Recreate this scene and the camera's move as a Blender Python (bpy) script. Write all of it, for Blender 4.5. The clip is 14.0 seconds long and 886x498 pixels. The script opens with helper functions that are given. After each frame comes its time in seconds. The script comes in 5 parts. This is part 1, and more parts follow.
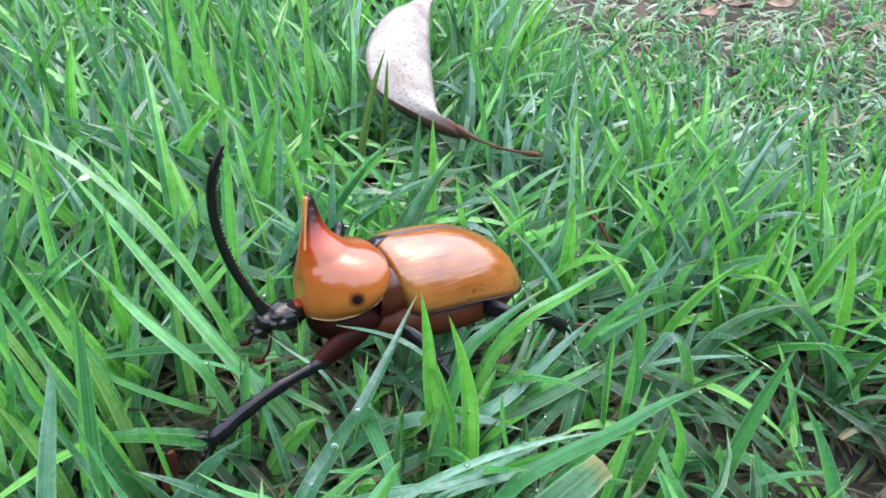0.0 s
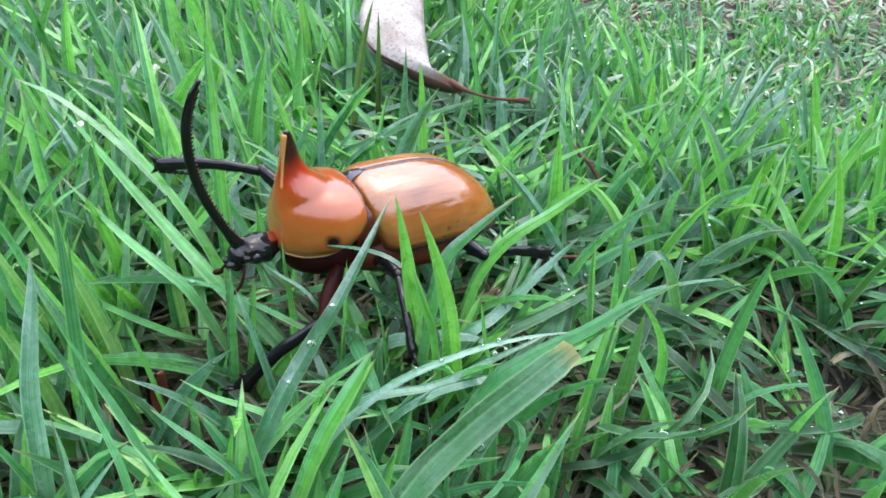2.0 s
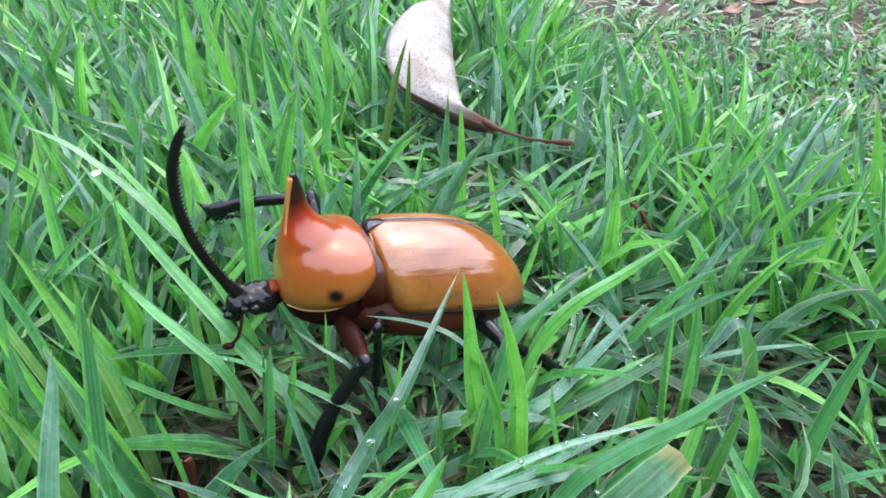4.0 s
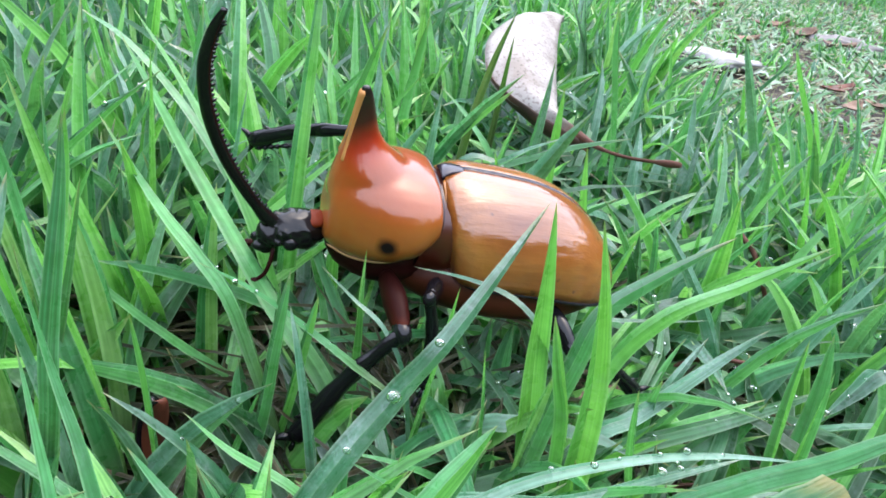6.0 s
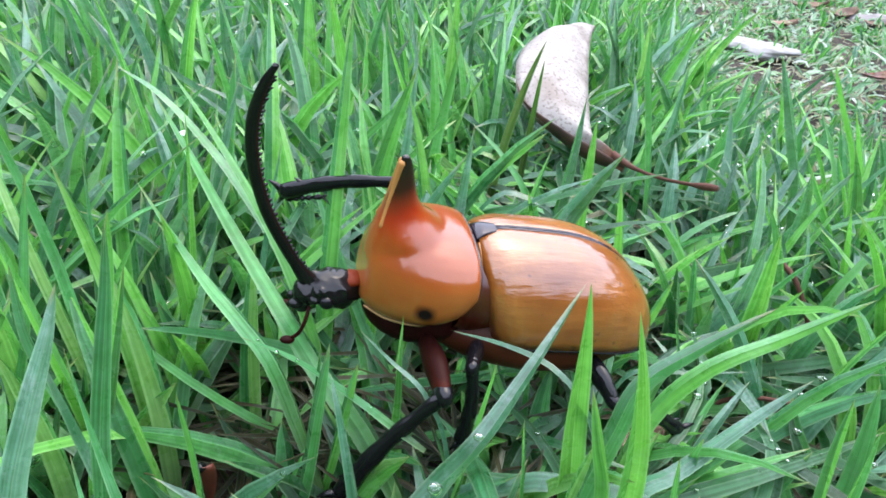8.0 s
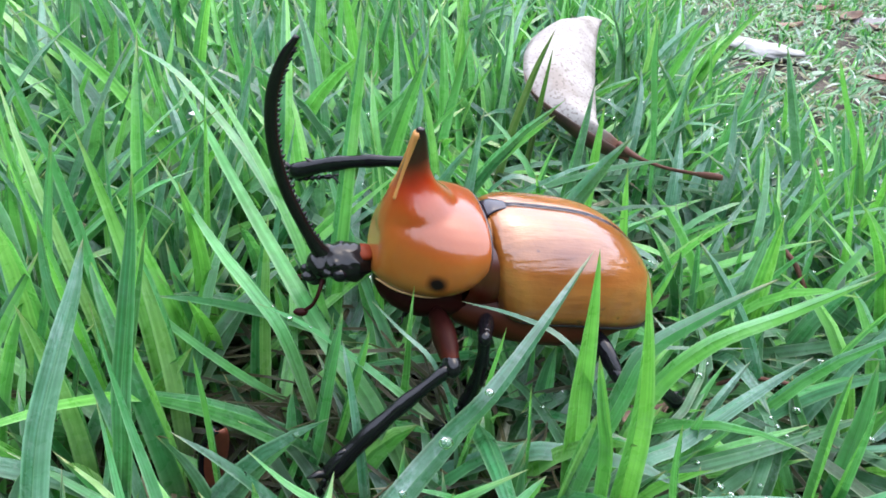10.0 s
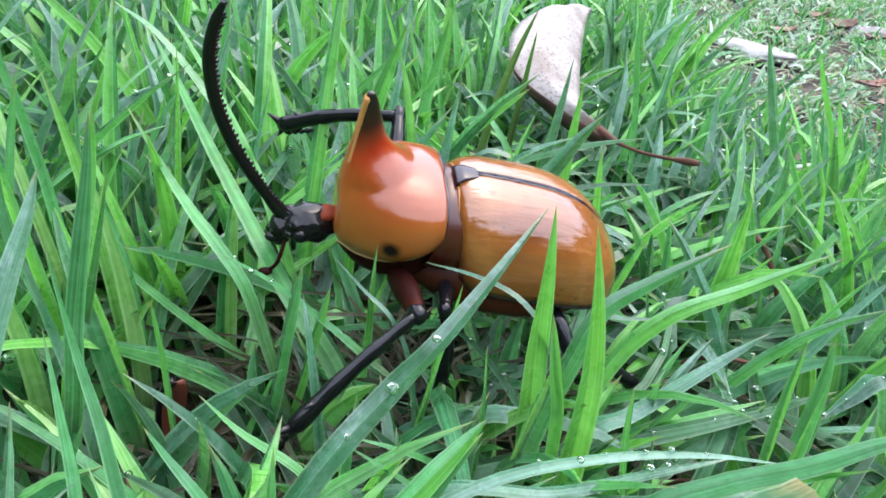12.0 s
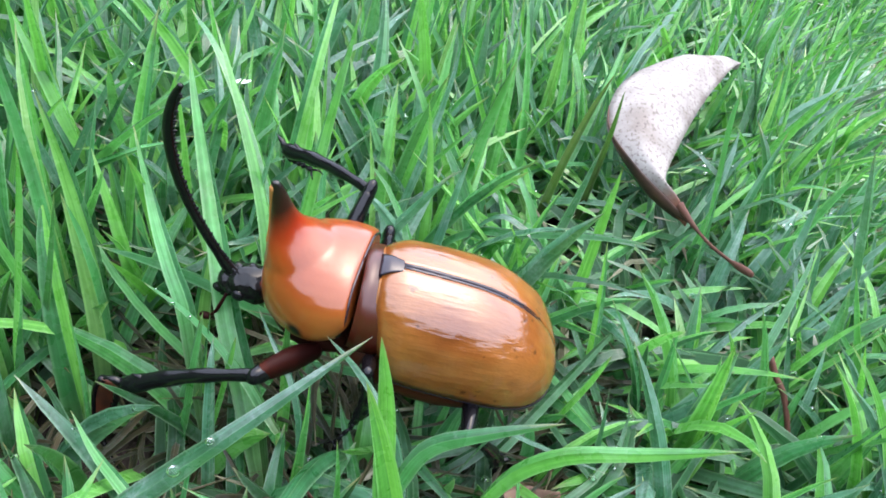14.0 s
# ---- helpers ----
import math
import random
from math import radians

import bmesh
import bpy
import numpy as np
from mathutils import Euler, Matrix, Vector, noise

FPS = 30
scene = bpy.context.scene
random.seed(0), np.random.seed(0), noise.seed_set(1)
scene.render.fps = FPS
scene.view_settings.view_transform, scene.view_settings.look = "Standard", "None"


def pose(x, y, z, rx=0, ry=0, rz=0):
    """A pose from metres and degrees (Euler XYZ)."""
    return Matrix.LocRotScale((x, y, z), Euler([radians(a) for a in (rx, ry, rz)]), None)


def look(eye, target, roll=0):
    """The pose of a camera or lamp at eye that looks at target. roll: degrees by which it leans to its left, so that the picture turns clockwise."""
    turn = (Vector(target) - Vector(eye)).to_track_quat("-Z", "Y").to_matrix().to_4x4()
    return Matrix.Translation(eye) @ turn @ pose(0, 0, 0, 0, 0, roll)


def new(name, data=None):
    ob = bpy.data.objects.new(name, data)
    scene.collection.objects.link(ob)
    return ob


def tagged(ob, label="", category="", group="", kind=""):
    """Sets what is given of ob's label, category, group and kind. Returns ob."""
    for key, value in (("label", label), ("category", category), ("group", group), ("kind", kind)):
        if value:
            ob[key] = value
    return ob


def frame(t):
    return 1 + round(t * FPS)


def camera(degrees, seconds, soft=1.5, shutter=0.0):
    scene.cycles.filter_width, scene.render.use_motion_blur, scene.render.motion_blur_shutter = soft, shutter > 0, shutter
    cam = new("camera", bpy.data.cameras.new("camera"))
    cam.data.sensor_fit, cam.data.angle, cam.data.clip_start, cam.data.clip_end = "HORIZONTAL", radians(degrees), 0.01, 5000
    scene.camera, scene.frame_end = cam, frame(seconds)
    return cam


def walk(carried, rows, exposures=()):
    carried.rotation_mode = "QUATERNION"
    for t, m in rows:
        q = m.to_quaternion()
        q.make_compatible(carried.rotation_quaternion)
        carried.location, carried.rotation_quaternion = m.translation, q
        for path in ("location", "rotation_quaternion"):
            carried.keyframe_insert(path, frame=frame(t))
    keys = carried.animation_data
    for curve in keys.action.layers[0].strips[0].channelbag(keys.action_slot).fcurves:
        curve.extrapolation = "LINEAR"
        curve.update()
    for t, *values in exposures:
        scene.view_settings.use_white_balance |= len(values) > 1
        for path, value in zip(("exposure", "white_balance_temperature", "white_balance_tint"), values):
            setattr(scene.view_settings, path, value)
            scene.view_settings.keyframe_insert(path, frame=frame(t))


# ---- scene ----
cam = camera(61.0, 14.0, soft=1.7)
# seconds, eye in metres, turn in degrees
PATH = [
    (0.0, -0.0067, -0.0085, 0.1478, 55.36, -3.20, 1.60),
    (0.5, -0.0076, -0.0123, 0.1416, 55.08, -2.87, 2.56),
    (1.0, -0.0055, -0.0134, 0.1390, 55.17, -2.45, 2.76),
    (1.5, -0.0013, -0.0162, 0.1382, 55.65, -2.02, 2.55),
    (2.0, 0.0026, -0.0202, 0.1338, 55.76, -1.35, 2.17),
    (2.5, -0.0005, -0.0177, 0.1332, 57.41, -1.16, 1.62),
    (3.0, -0.0032, -0.0158, 0.1352, 57.67, -0.13, 1.30),
    (3.5, -0.0065, -0.0041, 0.1344, 58.15, -1.04, 1.00),
    (4.0, -0.0105, -0.0020, 0.1328, 57.25, -1.34, 1.83),
    (4.2, -0.0122, -0.0034, 0.1305, 56.04, -1.65, 2.89),
    (6.3, -0.0123, 0.0138, 0.0971, 62.74, -9.56, 11.57),
    (6.5, -0.0099, 0.0141, 0.0967, 62.26, -9.18, 12.19),
    (7.0, -0.0127, 0.0156, 0.0960, 61.02, -9.69, 12.06),
    (7.5, -0.0142, 0.0186, 0.1082, 61.23, -5.43, 11.83),
    (8.0, -0.0146, 0.0170, 0.1101, 61.10, -6.13, 12.49),
    (8.5, -0.0143, 0.0162, 0.1066, 60.24, -6.84, 12.45),
    (8.7, -0.0148, 0.0157, 0.1079, 60.15, -6.31, 12.42),
    (11.0, -0.0148, 0.0091, 0.1052, 61.67, -7.97, 13.58),
    (11.5, -0.0110, 0.0080, 0.1021, 61.12, -8.67, 13.58),
    (12.0, -0.0090, 0.0102, 0.1033, 60.78, -9.20, 13.63),
    (12.5, -0.0069, 0.0117, 0.1028, 60.67, -9.79, 14.70),
    (13.0, -0.0024, 0.0154, 0.1070, 60.24, -9.98, 16.91),
    (13.5, 0.0063, 0.0199, 0.1144, 59.05, -10.53, 22.45),
    (13.8, 0.0206, 0.0305, 0.1225, 54.65, -13.37, 30.61),
    (14.0, 0.0249, 0.0371, 0.1274, 54.67, -12.41, 34.05),
]
walk(cam, [(t, pose(x, y, z, rx, ry, rz)) for t, x, y, z, rx, ry, rz in PATH])

# beetle: seconds, place in mm, turn of the body, of the thorax on it, of the head on the thorax
BEETLE = [
    (0.0, -18.0, 129.5, 35.7, 15.5, -1.1, 210.1, -0.1, -4.5, 2.1, -3.2, -2.0, 1.5),
    (0.5, -18.3, 128.9, 34.8, 11.0, 3.8, 210.8, -1.0, -2.2, 1.4, -3.1, -2.5, 1.1),
    (1.0, -17.9, 129.1, 34.9, 6.3, 2.9, 213.2, -2.0, -2.8, 2.1, -2.5, -1.8, 0.6),
    (1.5, -17.6, 128.9, 36.4, 3.7, 0.3, 213.9, -2.3, -3.7, 3.4, -0.8, -1.6, 0.5),
    (2.0, -20.4, 127.2, 36.2, 2.4, 0.7, 212.2, -3.2, -5.8, 2.4, 0.2, -3.0, 0.3),
    (2.5, -22.2, 127.2, 36.5, 2.5, -3.4, 209.8, -3.6, -5.3, 2.2, 0.5, -3.7, 0.0),
    (3.0, -24.6, 128.4, 37.3, 4.2, -7.5, 205.7, -4.4, -3.3, 1.9, 0.3, -3.3, 0.1),
    (3.5, -27.5, 129.8, 37.2, 4.0, -5.5, 201.7, -5.0, -0.5, 1.9, -0.6, -0.6, -0.2),
    (4.0, -28.1, 129.6, 36.3, 6.0, -5.9, 201.6, -4.4, 0.6, 4.1, -2.6, 0.5, 0.5),
    (6.5, -27.5, 131.0, 37.0, -5.1, -4.0, 203.8, -2.9, -0.2, 3.1, -8.2, 5.1, 2.6),
    (7.0, -28.4, 130.1, 36.6, -2.8, -3.5, 205.6, -1.2, -2.3, 2.5, -2.6, 2.2, 0.6),
    (7.5, -27.6, 130.4, 36.7, -3.7, -3.7, 204.9, -2.7, -2.1, 2.4, 0.4, 2.0, -0.3),
    (8.0, -27.3, 129.9, 37.1, -5.8, -3.2, 205.4, -3.9, -3.0, 1.6, 2.2, 2.1, -0.7),
    (8.5, -27.5, 130.2, 37.4, -6.1, -3.1, 206.2, -2.8, -3.2, 2.0, 1.7, 2.2, -0.8),
    (11.0, -27.3, 130.0, 36.6, -6.7, -3.5, 206.8, -1.4, -3.5, 0.9, 1.0, 3.4, -0.5),
    (11.5, -28.2, 130.6, 37.4, -9.1, -4.3, 205.4, -0.6, -0.6, 1.1, -1.3, 5.8, 0.5),
    (12.0, -27.8, 128.9, 38.4, -15.2, -5.5, 206.2, 1.8, 4.6, -1.5, 1.5, 4.3, -0.8),
    (12.5, -27.5, 128.4, 39.0, -20.6, -6.2, 205.3, 0.8, 10.9, -2.9, 1.9, 3.6, -1.2),
    (13.0, -28.6, 127.5, 38.1, -18.7, -6.7, 207.3, 0.2, 14.3, -2.2, 2.1, 1.6, -0.9),
    (13.5, -28.3, 127.5, 35.9, -17.7, -4.9, 209.7, 0.7, 13.3, -4.6, 2.1, -2.1, -0.6),
    (13.8, -28.5, 127.4, 37.0, -13.7, -4.0, 211.4, -0.6, 11.8, -6.8, 2.7, -4.0, -1.3),
    (14.0, -27.8, 127.6, 36.9, -14.0, -3.8, 213.9, 0.4, 11.8, -9.2, 3.9, -6.2, -1.6),
]

# ---- daylight under an overcast sky ----
world = bpy.data.worlds.new("sky")
scene.world = world
world.use_nodes = True
wn = world.node_tree.nodes
sky = wn.new("ShaderNodeTexSky")
sky.sky_type = "NISHITA"
sky.sun_disc = False
sky.sun_elevation = radians(75)
sky.sun_rotation = radians(22)
sky.air_density, sky.dust_density, sky.ozone_density = 1.0, 4.0, 0.6
world.node_tree.links.new(sky.outputs[0], wn["Background"].inputs[0])
wn["Background"].inputs[1].default_value = 0.15
sun = new("sun", bpy.data.lights.new("sun", "SUN"))
sun.data.energy, sun.data.angle, sun.data.color = 2.65, radians(148), (0.90, 0.95, 1.12)
sun.matrix_world = look((-0.10, -0.04, 1.0), (0, 0, 0))
scene.view_settings.exposure = 1.70

# ---- materials ----


def material(name, color, rough=0.5, coat=0.0):
    m = bpy.data.materials.new(name)
    m.use_nodes = True
    p = m.node_tree.nodes["Principled BSDF"]
    p.inputs["Base Color"].default_value = (*color, 1)
    p.inputs["Roughness"].default_value = rough
    p.inputs["Coat Weight"].default_value = coat
    p.inputs["Coat Roughness"].default_value = 0.05
    return m, m.node_tree.nodes, m.node_tree.links, p


def ramp(nodes, stops):
    r = nodes.new("ShaderNodeValToRGB")
    while len(r.color_ramp.elements) < len(stops):
        r.color_ramp.elements.new(0.5)
    for e, (at, c) in zip(r.color_ramp.elements, stops):
        e.position, e.color = at, (*c, 1)
    return r


def noise_node(nodes, links, scale, detail=4.0, coord="Object"):
    tc = nodes.new("ShaderNodeTexCoord")
    n = nodes.new("ShaderNodeTexNoise")
    n.inputs["Scale"].default_value, n.inputs["Detail"].default_value = scale, detail
    links.new(tc.outputs[coord], n.inputs["Vector"])
    return n


def bump(nodes, links, height, strength, distance, p):
    b = nodes.new("ShaderNodeBump")
    b.inputs["Strength"].default_value, b.inputs["Distance"].default_value = strength, distance
    links.new(height, b.inputs["Height"])
    links.new(b.outputs[0], p.inputs["Normal"])


def mixed(nodes, links, mode, fac, a, b):
    x = nodes.new("ShaderNodeMix")
    x.data_type, x.blend_type = "RGBA", mode
    if isinstance(fac, float):
        x.inputs[0].default_value = fac
    else:
        links.new(fac, x.inputs[0])
    for value, socket in ((a, x.inputs[6]), (b, x.inputs[7])):
        if isinstance(value, tuple):
            socket.default_value = (*value, 1)
        else:
            links.new(value, socket)
    return x.outputs[2]


def grass_material(name, stops, base, rough, gloss=0.6, dewy=0.12):
    """Blades: hue by blade, foot tinted with turf shade, fine lengthwise veins, speckled dew with painted sheen, light
    through them.
    """
    m, nodes, links, p = material(name, (0.1, 0.3, 0.05), rough)
    geo = nodes.new("ShaderNodeNewGeometry")
    r = ramp(nodes, stops)
    info = nodes.new("ShaderNodeObjectInfo")
    spread = nodes.new("ShaderNodeMath")
    spread.operation = "ADD"
    links.new(geo.outputs["Random Per Island"], spread.inputs[0])
    links.new(info.outputs["Random"], spread.inputs[1])
    whole = nodes.new("ShaderNodeMath")
    whole.operation = "FRACT"
    links.new(spread.outputs[0], whole.inputs[0])
    links.new(whole.outputs[0], r.inputs[0])
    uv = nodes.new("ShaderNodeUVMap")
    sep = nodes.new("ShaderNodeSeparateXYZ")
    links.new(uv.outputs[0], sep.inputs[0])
    # Foot colours are mostly darkened: shade among the stems is put in here.
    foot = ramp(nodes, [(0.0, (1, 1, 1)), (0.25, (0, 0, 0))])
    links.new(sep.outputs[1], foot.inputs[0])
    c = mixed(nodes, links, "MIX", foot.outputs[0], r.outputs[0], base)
    big = noise_node(nodes, links, 60.0, 3.0)
    c = mixed(nodes, links, "SOFT_LIGHT", 0.6, c, big.outputs[0])
    blotch = noise_node(nodes, links, 420.0, 4.0)
    c = mixed(nodes, links, "SOFT_LIGHT", 0.5, c, blotch.outputs[0])
    rib = ramp(nodes, [(0.44, (0, 0, 0)), (0.5, (0.5, 0.5, 0.5)), (0.56, (0, 0, 0))])
    links.new(sep.outputs[0], rib.inputs[0])
    c = mixed(nodes, links, "MIX", rib.outputs[0], c, mixed(nodes, links, "SCREEN", 0.25, c, (0.3, 0.45, 0.2)))
    vein = nodes.new("ShaderNodeMath")
    vein.operation = "SINE"
    mul = nodes.new("ShaderNodeMath")
    mul.operation = "MULTIPLY"
    mul.inputs[1].default_value = 55.0
    links.new(sep.outputs[0], mul.inputs[0])
    links.new(mul.outputs[0], vein.inputs[0])
    rv = ramp(nodes, [(0.0, (0.47, 0.47, 0.47)), (1.0, (0.53, 0.53, 0.53))])
    add = nodes.new("ShaderNodeMath")
    add.operation = "MULTIPLY_ADD"
    add.inputs[1].default_value, add.inputs[2].default_value = 0.5, 0.5
    links.new(vein.outputs[0], add.inputs[0])
    links.new(add.outputs[0], rv.inputs[0])
    c = mixed(nodes, links, "OVERLAY", 0.35, c, rv.outputs[0])
    long = nodes.new("ShaderNodeVectorMath")
    long.operation = "MULTIPLY_ADD"
    long.inputs[1].default_value = (9.0, 1.6, 0.0)
    links.new(uv.outputs[0], long.inputs[0])
    own = nodes.new("ShaderNodeCombineXYZ")
    scaled = nodes.new("ShaderNodeMath")
    scaled.operation = "MULTIPLY"
    scaled.inputs[1].default_value = 57.0
    links.new(whole.outputs[0], scaled.inputs[0])
    links.new(scaled.outputs[0], own.inputs[2])
    links.new(own.outputs[0], long.inputs[2])
    streak = nodes.new("ShaderNodeTexNoise")
    streak.inputs["Scale"].default_value, streak.inputs["Detail"].default_value = 1.0, 5.0
    links.new(long.outputs[0], streak.inputs["Vector"])
    spread_out = ramp(nodes, [(0.3, (0.12, 0.12, 0.12)), (0.7, (0.88, 0.88, 0.88))])
    links.new(streak.outputs[0], spread_out.inputs[0])
    c = mixed(nodes, links, "SOFT_LIGHT", 0.75, c, spread_out.outputs[0])
    worn = ramp(nodes, [(0.57, (0, 0, 0)), (0.67, (0.8, 0.8, 0.8))])
    reach = nodes.new("ShaderNodeMath")
    reach.operation = "MULTIPLY_ADD"
    reach.inputs[1].default_value, reach.inputs[2].default_value = 1.1, -0.62
    links.new(sep.outputs[1], reach.inputs[0])
    tip = nodes.new("ShaderNodeMath")
    tip.operation = "ADD"
    links.new(reach.outputs[0], tip.inputs[0])
    half = nodes.new("ShaderNodeMath")
    half.operation = "MULTIPLY"
    half.inputs[1].default_value = 0.35
    links.new(streak.outputs[0], half.inputs[0])
    links.new(half.outputs[0], tip.inputs[1])
    links.new(tip.outputs[0], worn.inputs[0])
    c = mixed(nodes, links, "MIX", worn.outputs[0], c, (0.26, 0.22, 0.09))
    # Pale margins: bright edge highlights and dew are both put into the colour.
    margin = ramp(nodes, [(0.0, (0.40, 0.40, 0.40)), (0.05, (0.25, 0.25, 0.25)), (0.09, (0, 0, 0)), (0.91, (0, 0, 0)), (0.95, (0.25, 0.25, 0.25)), (1.0, (0.40, 0.40, 0.40))])
    links.new(sep.outputs[0], margin.inputs[0])
    c = mixed(nodes, links, "MIX", margin.outputs[0], c, mixed(nodes, links, "SCREEN", 0.55, c, (0.42, 0.58, 0.36)))
    # Pale speckle: dew, with the sky's sheen on it painted into the colour.
    film = noise_node(nodes, links, 1300.0, 3.0)
    patch = ramp(nodes, [(0.44, (0, 0, 0)), (0.66, (1, 1, 1))])
    links.new(noise_node(nodes, links, 150.0, 6.0).outputs[0], patch.inputs[0])
    grainy = ramp(nodes, [(0.40, (0.3, 0.3, 0.3)), (0.62, (1, 1, 1))])
    links.new(film.outputs[0], grainy.inputs[0])
    dew_sheen = mixed(nodes, links, "MULTIPLY", 1.0, patch.outputs[0], grainy.outputs[0])
    dew_sheen = mixed(nodes, links, "MULTIPLY", 1.0, dew_sheen, (dewy, dewy, dewy))
    links.new(mixed(nodes, links, "MIX", dew_sheen, c, (0.39, 0.51, 0.50)), p.inputs["Base Color"])
    bump(nodes, links, mixed(nodes, links, "MIX", 0.86, add.outputs[0], film.outputs[0]), 0.30, 0.0004, p)
    sheen = ramp(nodes, [(0.38, (rough * 0.65,) * 3), (0.62, (min(1.0, rough * 1.7),) * 3)])
    links.new(noise_node(nodes, links, 330.0, 5.0).outputs[0], sheen.inputs[0])
    links.new(sheen.outputs[0], p.inputs["Roughness"])
    p.inputs["Specular IOR Level"].default_value = gloss
    tr = nodes.new("ShaderNodeBsdfTranslucent")
    bright = mixed(nodes, links, "MIX", 0.35, c, (0.15, 0.51, 0.06))
    links.new(bright, tr.inputs[0])
    mix = nodes.new("ShaderNodeMixShader")
    mix.inputs[0].default_value = 0.40
    links.new(p.outputs[0], mix.inputs[1])
    links.new(tr.outputs[0], mix.inputs[2])
    links.new(mix.outputs[0], nodes["Material Output"].inputs[0])
    return m


GREENS = [(0.0, (0.020, 0.090, 0.035)), (0.22, (0.034, 0.155, 0.055)), (0.48, (0.060, 0.25, 0.070)), (0.72, (0.105, 0.36, 0.060)), (0.92, (0.14, 0.43, 0.070)), (1.0, (0.20, 0.40, 0.11))]
BLUISH = [(0.0, (0.025, 0.092, 0.048)), (0.5, (0.055, 0.175, 0.098)), (1.0, (0.125, 0.275, 0.185))]
DRY = [(0.0, (0.06, 0.045, 0.025)), (0.5, (0.18, 0.165, 0.10)), (1.0, (0.35, 0.35, 0.26))]
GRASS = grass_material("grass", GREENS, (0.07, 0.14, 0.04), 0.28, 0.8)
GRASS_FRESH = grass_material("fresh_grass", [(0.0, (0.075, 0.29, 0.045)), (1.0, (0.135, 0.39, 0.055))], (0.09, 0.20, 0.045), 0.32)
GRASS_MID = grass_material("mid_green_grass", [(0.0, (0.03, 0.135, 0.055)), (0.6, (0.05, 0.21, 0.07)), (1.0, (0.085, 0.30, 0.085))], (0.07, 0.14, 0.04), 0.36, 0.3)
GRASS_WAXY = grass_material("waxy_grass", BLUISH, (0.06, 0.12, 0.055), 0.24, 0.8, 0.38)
# Darker copy of the grass greens: shade low in the turf is painted in.
DARKENED_GRASS = grass_material("darkened_grass", [(0.0, (0.013, 0.048, 0.018)), (0.5, (0.024, 0.090, 0.033)), (1.0, (0.050, 0.15, 0.066))], (0.04, 0.055, 0.028), 0.32, 0.30, 0.16)
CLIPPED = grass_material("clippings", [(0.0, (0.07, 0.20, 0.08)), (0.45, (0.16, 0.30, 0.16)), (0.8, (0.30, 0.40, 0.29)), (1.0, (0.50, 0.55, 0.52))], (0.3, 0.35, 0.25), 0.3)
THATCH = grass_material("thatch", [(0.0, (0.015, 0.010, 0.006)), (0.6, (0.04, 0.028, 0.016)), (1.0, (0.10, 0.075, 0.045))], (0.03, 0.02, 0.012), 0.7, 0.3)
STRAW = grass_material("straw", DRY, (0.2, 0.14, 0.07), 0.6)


def soil_material():
    m, nodes, links, p = material("soil", (0.06, 0.04, 0.025), 0.9)
    n = noise_node(nodes, links, 25.0, 8.0)
    r = ramp(nodes, [(0.3, (0.010, 0.007, 0.005)), (0.48, (0.024, 0.017, 0.012)), (0.6, (0.055, 0.042, 0.032)), (0.75, (0.028, 0.033, 0.016))])
    links.new(n.outputs[0], r.inputs[0])
    links.new(r.outputs[0], p.inputs["Base Color"])
    f = noise_node(nodes, links, 400.0, 6.0)
    bump(nodes, links, f.outputs[0], 0.8, 0.004, p)
    return m


SOIL = soil_material()


def spot_mask(nodes, links, centre, inner, outer):
    """1 inside a squarish mark on the shell, 0 outside."""
    tc = nodes.new("ShaderNodeTexCoord")
    d = nodes.new("ShaderNodeVectorMath")
    d.operation = "SUBTRACT"
    d.inputs[1].default_value = centre
    links.new(tc.outputs["Object"], d.inputs[0])
    ab = nodes.new("ShaderNodeVectorMath")
    ab.operation = "ABSOLUTE"
    links.new(d.outputs[0], ab.inputs[0])
    sep = nodes.new("ShaderNodeSeparateXYZ")
    links.new(ab.outputs[0], sep.inputs[0])
    most = nodes.new("ShaderNodeMath")
    most.operation = "SMOOTH_MAX"
    most.inputs[2].default_value = 0.0026
    links.new(sep.outputs[0], most.inputs[0])
    links.new(sep.outputs[2], most.inputs[1])
    near = nodes.new("ShaderNodeMath")
    near.operation = "LESS_THAN"
    near.inputs[1].default_value = 0.008
    links.new(sep.outputs[1], near.inputs[0])
    mr = nodes.new("ShaderNodeMapRange")
    mr.inputs[1].default_value, mr.inputs[2].default_value = outer, inner
    links.new(most.outputs[0], mr.inputs[0])
    both = nodes.new("ShaderNodeMath")
    both.operation = "MULTIPLY"
    links.new(mr.outputs[0], both.inputs[0])
    links.new(near.outputs[0], both.inputs[1])
    return both.outputs[0]


def shell_material(name, stops, scale):
    m, nodes, links, p = material(name, (0.5, 0.2, 0.05), 0.3, 1.0)
    p.inputs["Coat IOR"].default_value, p.inputs["Coat Roughness"].default_value = 1.55, 0.07
    p.inputs["Specular IOR Level"].default_value = 0.12
    n = noise_node(nodes, links, scale, 5.0)
    r = ramp(nodes, stops)
    links.new(n.outputs[0], r.inputs[0])
    fine = noise_node(nodes, links, 210.0, 5.0)
    bump(nodes, links, fine.outputs[0], 0.15, 0.0010, p)
    links.new(p.inputs["Normal"].links[0].from_socket, p.inputs["Coat Normal"])
    links.new(r.outputs[0], p.inputs["Base Color"])
    return m, nodes, links, p, r.outputs[0]


